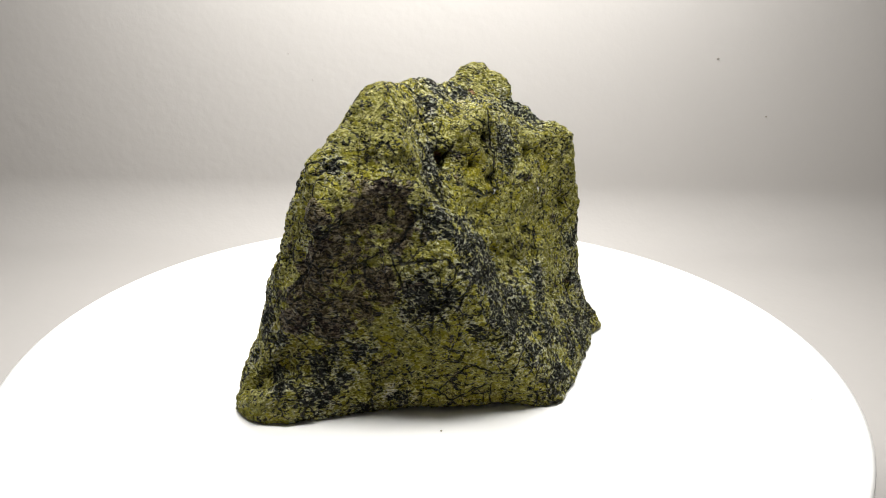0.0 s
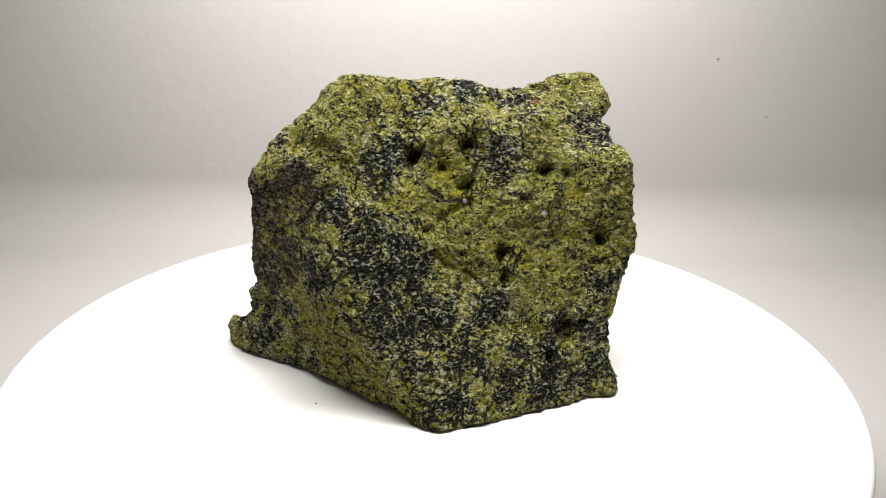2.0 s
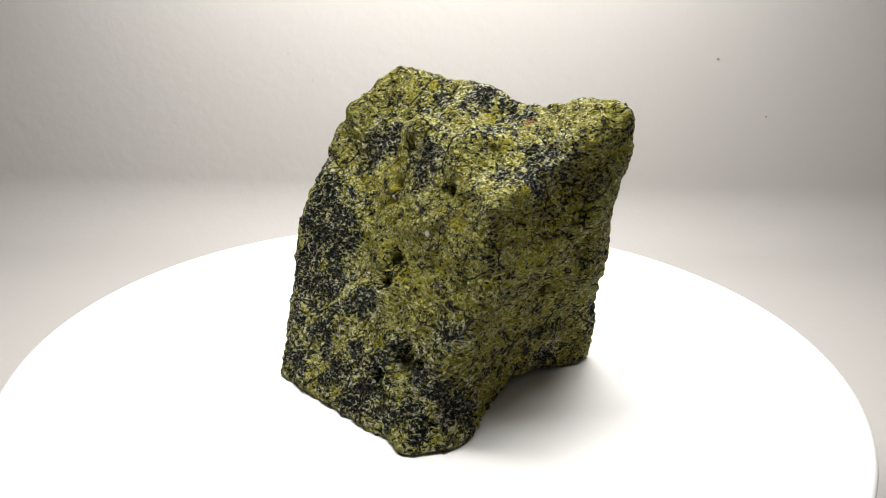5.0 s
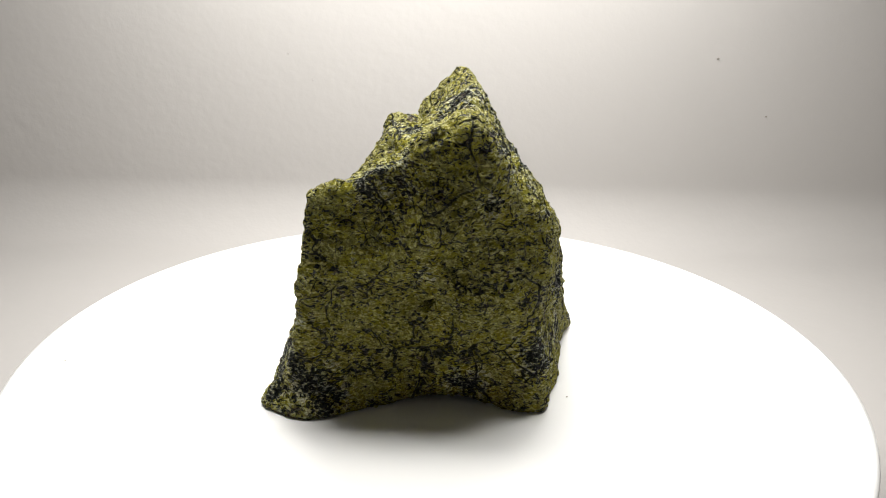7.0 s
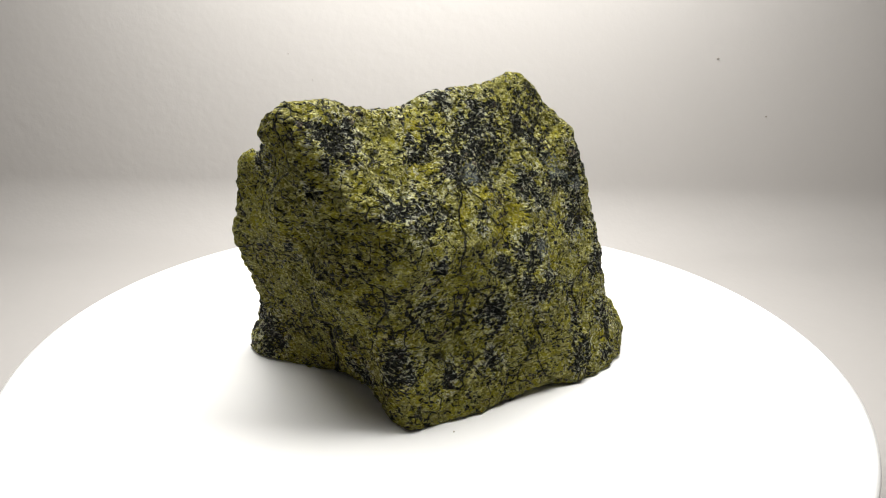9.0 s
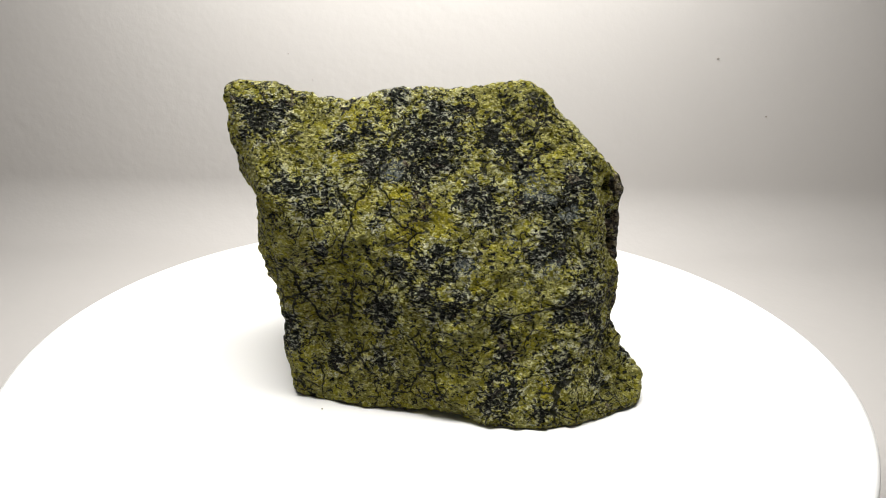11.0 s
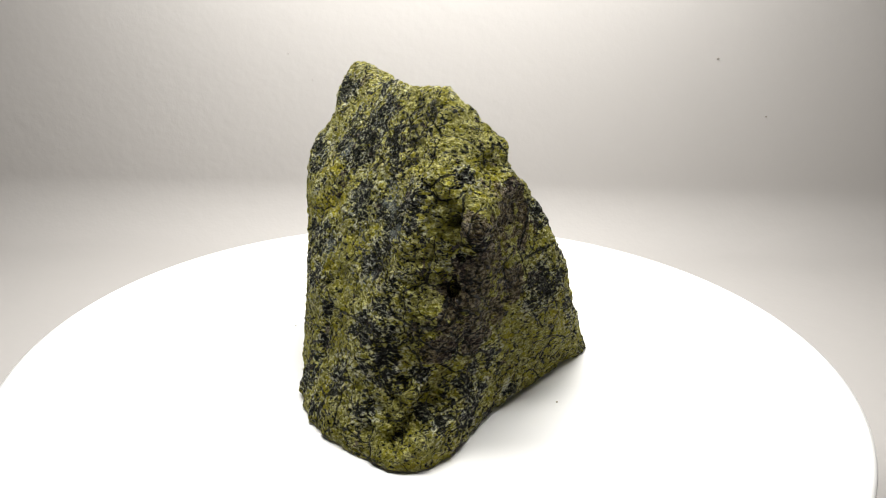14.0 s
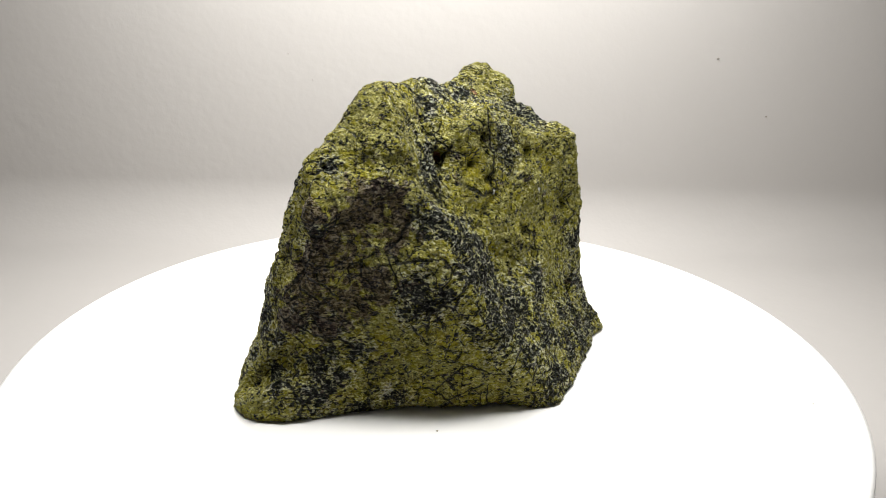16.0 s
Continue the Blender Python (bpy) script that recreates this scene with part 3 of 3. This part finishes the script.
patch("dark", -1.30, 4.24, 5.43, 0.20)
patch("dark", -1.53, 3.86, 5.28, 0.20)
patch("dark", -2.29, 2.36, 5.38, 0.16)
patch("dark", -2.34, 2.62, 5.14, 0.16)
patch("dark", -2.94, -0.11, 5.35, 0.35)
patch("dark", -2.62, -0.03, 5.79, 0.22)
patch("dark", -3.11, -0.60, 5.19, 0.22)
patch("dark", -2.78, -1.29, 6.19, 0.32)
patch("dark", -3.11, -1.36, 5.49, 0.32)
patch("dark", -3.31, -1.84, 5.40, 0.32)
patch("dark", -3.53, -2.05, 5.07, 0.32)
patch("dark", -3.55, -2.41, 5.45, 0.32)
patch("dark", -3.46, -2.54, 5.82, 0.25)
patch("dark", -3.42, -2.80, 6.06, 0.32)
patch("dark", -3.66, -2.89, 5.60, 0.24)
patch("dark", -3.55, -1.67, 4.69, 0.25)
patch("dark", -3.66, -2.03, 4.71, 0.25)
patch("dark", -3.71, -1.52, 4.22, 0.28)
patch("dark", -3.71, -1.27, 4.10, 0.22)
patch("dark", -3.86, -1.88, 4.12, 0.22)
patch("dark", -3.10, 1.19, 4.40, 0.24)
patch("dark", -3.41, 0.97, 3.96, 0.28)
patch("dark", -3.39, 0.59, 4.21, 0.24)
patch("dark", -3.33, 1.34, 3.82, 0.24)
patch("dark", -3.38, 1.60, 3.31, 0.29)
patch("dark", -3.23, 1.84, 3.39, 0.19)
patch("dark", -3.65, 1.13, 2.98, 0.32)
patch("dark", -3.72, 0.76, 3.27, 0.28)
patch("dark", -3.56, 1.37, 2.96, 0.19)
patch("dark", -2.81, 2.17, 4.07, 0.19)
patch("dark", -4.27, -2.70, 3.57, 0.29)
patch("dark", -4.36, -2.91, 3.05, 0.29)
patch("dark", -4.08, -2.80, 4.03, 0.24)
patch("dark", -4.40, -2.17, 3.11, 0.22)
patch("dark", -4.44, -1.79, 2.74, 0.19)
patch("dark", -4.54, -2.27, 2.76, 0.25)
patch("dark", -4.40, -3.02, 2.35, 0.26)
patch("dark", -4.42, -3.11, 2.00, 0.23)
patch("dark", -4.12, -0.20, 2.56, 0.19)
patch("dark", -4.34, -0.24, 1.69, 0.19)
patch("dark", -4.49, -0.26, 1.34, 0.19)
patch("dark", -4.68, -0.00, 0.75, 0.29)
patch("dark", -4.76, -0.37, 0.91, 0.22)
patch("dark", -4.62, 0.24, 0.60, 0.19)
patch("dark", -5.22, -0.92, 0.42, 0.19)
patch("dark", -4.96, -2.79, 1.10, 0.20)
patch("dark", -2.73, 2.57, 2.73, 0.30)
patch("dark", -2.95, 2.33, 2.67, 0.23)
patch("dark", -1.52, 4.01, 3.31, 0.24)
patch("dark", -1.80, 3.90, 4.33, 0.15)
patch("dark", -1.30, 4.56, 1.68, 0.25)
patch("dark", -2.01, 3.57, 1.35, 0.21)
patch("dark", -3.09, -4.08, 4.78, 0.26)
patch("dark", -3.27, -2.96, 6.41, 0.17)
patch("dark", -4.81, -1.49, 1.54, 0.22)
patch("dark", -4.48, -2.91, 2.27, 0.27)
patch("dark", -4.72, -2.50, 1.98, 0.18)
patch("dark", -5.24, -1.02, 0.44, 0.19)
patch("dark", -5.06, -2.61, 0.96, 0.18)
patch("dark", -4.09, -4.03, 1.20, 0.18)
patch("dark", 5.35, -1.07, 3.91, 0.26)
patch("dark", -0.56, -4.23, 3.77, 0.21)
patch("brown", -1.53, -4.02, 5.91, 0.89)
patch("brown", -2.00, -4.19, 5.21, 0.89)
patch("brown", -2.89, -4.43, 5.65, 0.52)
patch("brown", -2.58, -4.41, 4.53, 0.90)
patch("brown", -1.78, -4.24, 4.09, 0.91)
patch("brown", -3.00, -4.27, 3.43, 0.93)
patch("brown", -2.05, -4.17, 3.26, 0.93)
patch("brown", -1.18, -4.18, 3.68, 0.54)
patch("brown", -0.83, -4.00, 4.92, 0.53)
patch("brown", -3.57, -4.03, 2.76, 0.56)
patch("brown", -2.69, -4.10, 2.53, 0.56)
patch("brown", -3.08, -4.27, 4.47, 0.53)
patch("brown", -1.17, -3.96, 6.10, 0.37)
patch("brown", -1.99, -4.18, 5.51, 0.65)
patch("brown", -0.88, -3.93, 5.19, 0.68)
patch("brown", -2.42, -4.37, 4.77, 0.65)
patch("brown", -2.91, -4.38, 4.09, 0.58)
patch("brown", -2.73, -4.19, 3.09, 0.52)
patch("amber", -0.41, 2.60, 7.43, 0.34)
patch("amber", -2.79, 0.92, 4.96, 0.44)
patch("amber", -2.20, 1.92, 5.69, 0.38)
patch("amber", -1.98, 3.04, 5.31, 0.18)
patch("amber", -2.61, 1.76, 4.86, 0.45)
patch("amber", -1.98, 2.78, 5.51, 0.24)
patch("amber", -0.83, 3.14, 6.57, 0.25)
patch("amber", -3.68, 0.25, 3.63, 0.31)
patch("amber", -5.03, -1.20, 0.99, 0.32)
patch("amber", -4.36, -0.93, 2.21, 0.24)
patch("amber", 1.06, -0.74, 6.11, 0.51)
patch("amber", 1.58, -0.65, 5.26, 0.42)
patch("amber", 3.46, 2.08, 5.40, 0.33)
patch("amber", 3.04, 0.35, 3.66, 0.33)
patch("amber", 1.74, -1.41, 3.85, 0.37)
patch("amber", -0.93, -0.49, 8.12, 0.21)
patch("amber", -2.45, -4.35, 5.26, 0.24)
patch("amber", -1.26, -4.02, 2.24, 0.24)
patch("amber", 0.43, -4.23, 2.38, 0.31)
patch("grey", -3.04, -1.63, 5.86, 0.41)
patch("grey", -3.26, -1.97, 5.65, 0.32)
patch("grey", -3.97, -1.73, 3.77, 0.35)
patch("grey", -3.90, -0.99, 3.51, 0.35)
patch("grey", -3.48, 0.48, 4.03, 0.31)
patch("grey", -3.37, -0.81, 4.67, 0.28)
patch("grey", -1.78, 1.92, 6.22, 0.33)
patch("grey", -3.62, -2.40, 5.22, 0.32)
patch("rust", 1.11, 3.06, 7.56, 0.16)
patch("rust", 0.14, -1.11, 6.37, 0.15)
pit(1.41, -0.18, 6.72, 0.21)
pit(0.99, -0.79, 6.13, 0.18)
pit(1.54, -0.45, 5.65, 0.18)
pit(2.85, 1.57, 5.98, 0.20)
pit(3.19, 2.05, 5.87, 0.14)
pit(2.74, -0.07, 3.92, 0.25)
pit(2.99, -0.19, 3.33, 0.22)
pit(4.18, 2.46, 4.09, 0.22)
pit(4.31, 0.93, 1.80, 0.35)
pit(4.36, 0.25, 1.25, 0.16)
pit(0.18, -1.09, 6.33, 0.21)
pit(4.27, 2.56, 4.10, 0.15)
pit(4.48, 1.47, 1.90, 0.18)
pit(2.78, 4.16, 5.84, 0.11)
pit(3.77, 3.62, 5.71, 0.12)
pit(1.71, 4.01, 3.39, 0.18)
pit(1.41, 4.82, 5.09, 0.13)
pit(0.79, 5.38, 6.19, 0.16)
pit(1.63, 5.46, 7.49, 0.09)
pit(-3.07, -3.82, 5.71, 0.19)
pit(-3.25, -4.00, 4.12, 0.18)
pit(-3.06, -4.12, 4.90, 0.15)
pit(-2.65, -3.62, 6.67, 0.11)
pit(1.80, 3.94, 3.36, 0.19)
# two painted glints
patch("glint", 1.66, -0.58, 5.28, 0.08)
patch("glint", 3.16, 1.11, 4.95, 0.09)
crack(0.20, (-3.71, -4.01, 1.94), (-4.05, -3.92, 1.46), (-4.40, -3.93, 1.13), (-4.75, -3.76, 0.71), (-5.10, -3.67, 0.42))
crack(0.16, (-3.30, -4.20, 1.60), (-3.78, -3.97, 1.47), (-4.52, -3.75, 1.51), (-4.75, -3.55, 1.20), (-4.95, -3.38, 0.81))
crack(0.11, (0.16, -1.26, 6.08), (0.04, -1.14, 6.54), (0.03, -0.90, 6.90), (0.28, -0.48, 7.22), (0.48, 0.21, 7.38), (0.91, 0.91, 7.35), (1.78, 1.39, 7.26), (2.16, 2.10, 7.08), (2.36, 2.70, 6.81))
crack(0.09, (1.60, -1.57, 3.93), (1.81, -1.41, 3.65), (2.15, -1.11, 3.55))
crack(0.09, (1.76, -1.30, 4.01), (2.22, -1.09, 3.48), (2.75, -0.80, 3.21), (3.04, -0.56, 2.94))
crack(0.06, (2.27, 5.11, 7.75), (2.12, 5.19, 7.45), (2.04, 5.12, 7.16))
crack(0.08, (2.32, 4.86, 5.74), (2.00, 4.95, 5.17), (1.61, 4.61, 4.72), (1.30, 4.67, 4.35))
crack(0.07, (1.53, 5.06, 5.36), (1.31, 4.69, 4.73), (1.26, 4.71, 4.30))
crack(0.06, (1.71, 4.01, 3.39), (2.10, 3.69, 2.79), (2.46, 3.42, 2.27), (2.76, 2.86, 1.29))
crack(0.06, (-0.23, 5.19, 5.80), (-0.35, 5.06, 5.03), (-0.63, 5.02, 4.26), (-0.64, 4.92, 3.31), (-0.05, 4.65, 2.69), (0.47, 4.16, 2.21))
crack(0.07, (2.01, 5.18, 6.10), (2.02, 4.66, 4.82), (2.11, 3.74, 3.12), (1.53, 3.53, 1.67), (0.52, 3.76, 1.13))
crack(0.06, (-0.37, 4.90, 6.21), (-0.66, 5.04, 5.22), (-0.78, 4.99, 4.24), (-0.66, 4.90, 3.21), (0.98, 3.79, 1.64))
crack(0.05, (-0.69, 3.33, 6.61), (-0.92, 3.73, 6.11), (-1.05, 4.75, 5.55))
crack(0.05, (-3.19, 2.03, 3.01), (-3.61, 1.48, 2.28), (-4.14, 0.64, 1.42), (-4.45, 0.51, 0.64))
crack(0.08, (-4.07, -0.33, 2.80), (-4.22, -0.24, 2.19), (-4.39, -0.27, 1.57), (-4.63, -0.24, 1.06))
crack(0.06, (-2.40, 2.95, 4.70), (-2.55, 2.79, 4.14), (-2.96, 2.19, 3.58), (-3.45, 1.68, 2.65), (-3.57, 1.63, 1.57))
crack(0.06, (-2.71, -0.58, 5.97), (-2.72, -1.46, 6.42), (-2.77, -2.43, 6.93))
crack(0.09, (1.77, -0.44, 5.22), (1.31, -1.31, 4.74))
crack(0.07, (-0.27, -2.06, 6.30), (-0.07, -2.34, 5.72), (0.26, -2.50, 5.37), (0.67, -2.00, 5.02))
crack(0.07, (1.53, -1.20, 4.57), (2.15, -1.08, 3.65), (2.52, -1.23, 2.96))
crack(0.06, (2.08, 1.76, 7.19), (1.20, 1.54, 7.32), (0.46, 1.35, 7.49))
crack(0.07, (2.16, 3.37, 7.02), (2.27, 5.14, 7.66), (1.70, 5.39, 8.12))
crack(0.10, (-3.05, -3.74, 6.06), (-3.09, -3.88, 5.51), (-3.14, -3.88, 4.80), (-3.27, -3.95, 4.11), (-3.46, -4.13, 3.47))
groove(-0.43, 0.24, 8.00, 0.14)
groove(-0.42, -0.29, 7.69, 0.14)
groove(-0.37, -0.88, 7.40, 0.13)
groove(-0.33, -1.04, 7.04, 0.15)
groove(-0.25, -1.22, 6.61, 0.15)
groove(-0.11, -2.24, 6.31, 0.14)
groove(0.12, -2.47, 5.92, 0.12)
groove(1.57, 4.94, 5.32, 0.12)
groove(1.44, 4.84, 4.85, 0.12)
groove(1.36, 4.85, 4.42, 0.13)
groove(1.81, 4.40, 3.87, 0.13)
groove(2.43, 4.11, 4.14, 0.11)
groove(-0.25, -1.16, 6.66, 0.16)
groove(-0.19, -0.93, 6.99, 0.15)
groove(0.35, -1.41, 5.56, 0.12)
groove(1.06, -1.51, 5.10, 0.12)
groove(1.27, -1.54, 4.51, 0.12)
groove(2.89, -1.16, 2.47, 0.10)
groove(2.63, -1.28, 2.86, 0.10)
groove(2.21, -1.52, 3.20, 0.10)
groove(-4.36, -4.15, 0.94, 0.18)
groove(-3.91, -4.13, 1.38, 0.18)
groove(-3.44, -4.02, 1.54, 0.15)
groove(-4.74, -3.97, 0.68, 0.15)
groove(-5.07, -2.97, 0.63, 0.18)
groove(-4.83, -3.13, 1.15, 0.18)
groove(-4.50, -3.36, 1.46, 0.17)
groove(-4.33, -3.53, 1.86, 0.17)


STEP = 0.05                         # spacing of the lattice on which the form is cut
LOW, HIGH = np.array((-6.8, -6.6, -0.15)), np.array((6.8, 7.0, 9.6))


def block():
    """The form on a lattice: below zero inside the rock."""
    axes = [np.arange(lo, hi, STEP, dtype=np.float32) for lo, hi in zip(LOW, HIGH)]
    x, y, z = axes
    total = np.zeros([len(a) for a in axes], np.float32)
    for nx, ny, nz, reach in FACETS:
        away = (nx * (x - HEART[0]))[:, None, None] + (ny * (y - HEART[1]))[None, :, None] + (nz * (z - HEART[2]))[None, None, :] - reach
        total += np.exp(np.clip(SHARP * away, -60, 60).astype(np.float32))
    v = np.log(total) / SHARP
    for *spot, s, h in LUMPS:
        cut = [slice(*np.searchsorted(a, (c - 3.6 * s, c + 3.6 * s))) for a, c in zip(axes, spot)]
        gx, gy, gz = [np.exp(-(a[k] - c) ** 2 / (2 * s * s)) for a, k, c in zip(axes, cut, spot)]
        v[tuple(cut)] -= h * gx[:, None, None] * gy[None, :, None] * gz[None, None, :]
    return np.maximum(v, -z[None, None, :])      # cut flat where it stands


def skin(v):
    """Points and quads of the surface where the lattice v changes sign."""
    inside = v < 0
    shape = np.array(v.shape) - 1
    sums, count = np.zeros((*shape, 3), np.float32), np.zeros(shape, np.float32)
    quads, cell = [], np.arange(shape.prod()).reshape(shape)
    for axis in range(3):
        lo, hi = [slice(None)] * 3, [slice(None)] * 3
        lo[axis], hi[axis] = slice(None, -1), slice(1, None)
        flips = np.argwhere(inside[tuple(lo)] != inside[tuple(hi)])
        va, vb = v[tuple(lo)][tuple(flips.T)], v[tuple(hi)][tuple(flips.T)]
        at = flips.astype(np.float32)
        at[:, axis] += va / (va - vb)
        b, c = (axis + 1) % 3, (axis + 2) % 3
        ring = []
        for db, dc in ((0, 0), (-1, 0), (-1, -1), (0, -1)):
            k = flips.copy()
            k[:, b] += db
            k[:, c] += dc
            np.add.at(sums, tuple(k.T), at)
            np.add.at(count, tuple(k.T), 1)
            ring.append(cell[tuple(k.T)])
        ring = np.stack(ring, 1)
        ring[va > 0] = ring[va > 0][:, ::-1]
        quads.append(ring)
    used = count.ravel() > 0
    index = np.cumsum(used) - 1
    points = LOW + STEP * (sums.reshape(-1, 3)[used] / count.ravel()[used][:, None])
    return points, index[np.concatenate(quads)]


def near(p, spots):
    """How strongly each point belongs to soft-edged zones of minerals or glints (x, y, z, size)."""
    w = np.zeros(len(p))
    for x, y, z, s in spots:
        w = np.maximum(w, np.exp(-(((p - (x, y, z)) ** 2).sum(1) / (s * s)) ** 1.5))
    return w


def rock():
    p, quads = skin(block())
    pairs = np.concatenate([quads[:, (k, (k + 1) % 4)] for k in range(4)])
    count = np.bincount(pairs.ravel(), minlength=len(p))[:, None]

    def mean(q):
        return np.stack([np.bincount(pairs[:, 0], q[pairs[:, 1], k], len(p)) + np.bincount(pairs[:, 1], q[pairs[:, 0], k], len(p)) for k in range(3)], 1) / count

    for turn in range(4):          # one pull in, one push out, so that nothing shrinks
        p += (mean(p) - p) * (0.5, -0.52)[turn % 2]
    across = np.cross(p[quads[:, 2]] - p[quads[:, 0]], p[quads[:, 3]] - p[quads[:, 1]])
    slope = np.stack([sum(np.bincount(quads[:, c], across[:, k], len(p)) for c in range(4)) for k in range(3)], 1)
    slope = mean(slope)
    slope /= np.linalg.norm(slope, axis=1)[:, None]

    def relief(q):
        near_by, _ = noise.voronoi(q * 1.5 + 0.35 * noise.noise_vector(q * 1.3))
        small, _ = noise.voronoi(q * 4.2 + 0.4 * noise.noise_vector(q * 3.0))
        return (0.07 * noise.fractal(q * 1.4, 0.8, 2.1, 3) + 0.11 * min(near_by[1] - near_by[0], 0.40) + 0.05 * min(small[1] - small[0], 0.5)
                + 0.03 * (noise.ridged_multi_fractal(q * 3.2, 0.9, 2.2, 4, 1.0, 2.0) - 1.0) + 0.036 * noise.fractal(q * 8.0 + Vector((7, 3, 1)), 0.7, 2.1, 3))

    rough = np.array([relief(q) for q in map(Vector, p)])
    hole, cut = np.zeros(len(p)), np.zeros(len(p))
    bent = p + np.array([0.10 * noise.noise_vector(q * 2.6) + 0.06 * noise.noise_vector(q * 6.5) for q in map(Vector, p)])      # uneven outlines
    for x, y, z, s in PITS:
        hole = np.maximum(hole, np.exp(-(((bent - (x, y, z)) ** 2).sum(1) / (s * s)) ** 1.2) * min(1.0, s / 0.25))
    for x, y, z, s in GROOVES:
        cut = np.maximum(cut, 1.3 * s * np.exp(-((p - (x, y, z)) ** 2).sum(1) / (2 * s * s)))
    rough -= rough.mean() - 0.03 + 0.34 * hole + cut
    p = p + slope * rough[:, None]
    p[:, 2] = np.maximum(p[:, 2], 0.0)
    mesh = bpy.data.meshes.new("rock")
    mesh.from_pydata((p * 0.01).tolist(), [], quads.tolist())
    mesh.shade_smooth()
    mesh.materials.append(ROCK)
    ob = new("rock", mesh)
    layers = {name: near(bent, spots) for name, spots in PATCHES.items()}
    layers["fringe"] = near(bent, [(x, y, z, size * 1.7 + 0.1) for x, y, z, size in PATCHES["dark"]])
    # how much painted shade each carved pit and groove gets
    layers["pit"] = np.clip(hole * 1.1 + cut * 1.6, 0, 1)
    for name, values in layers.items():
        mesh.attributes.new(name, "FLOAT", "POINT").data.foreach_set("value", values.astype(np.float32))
    return tagged(ob, "rough yellow-green serpentine rock with black mottling and pits", "rock")


stone = rock()


def pebble(name, size, flat, material, seed):
    bm = bmesh.new()
    bmesh.ops.create_icosphere(bm, subdivisions=2, radius=size)
    for v in bm.verts:
        v.co *= 1 + 0.35 * noise.noise(v.co / size + Vector((seed, 0, 0)))
        v.co.z *= flat
    return part(name, bm, material)


# ---- dust ----
for k, (x, z, size) in enumerate(((-0.0887, 0.0670, 0.0005), (0.1664, 0.0690, 0.0007), (0.2006, 0.0352, 0.0006), (-0.0749, 0.0520, 0.0004))):
    speck = pebble("dust_speck", size, 0.8, SPECK, k)
    speck.location = (x, BACK - 0.0002, z)
    tagged(speck, "tiny dark dust speck on the paper backdrop", "speck", "specks on the backdrop")
CRUMBS = []
for k, (x, y, size) in enumerate(((-0.024, 0.0415, 0.00022), (0.0024, -0.0473, 0.00028), (0.1072, -0.029, 0.0002))):
    crumb = pebble("rock_crumb", size, 0.7, ROCK_CRUMB, 10 + k)
    tagged(crumb, "tiny olive crumb of rock on the white platter", "crumb", "crumbs on the platter")
    CRUMBS.append((crumb, x, y, size * 0.6))


def motions():
    times = [k * 0.5 for k in range(33)]
    walk(stone, [(t, pose(0, 0, 0, 0, 0, TURN * t)) for t in times])
    walk(platter, [(t, pose(0, 0, 0, 0, 0, TURN * t) @ pose(-0.0006, 0.0, 0)) for t in times])
    for crumb, x, y, up in CRUMBS:
        walk(crumb, [(t, pose(0, 0, 0, 0, 0, TURN * t) @ pose(x, y, up)) for t in times])


motions()
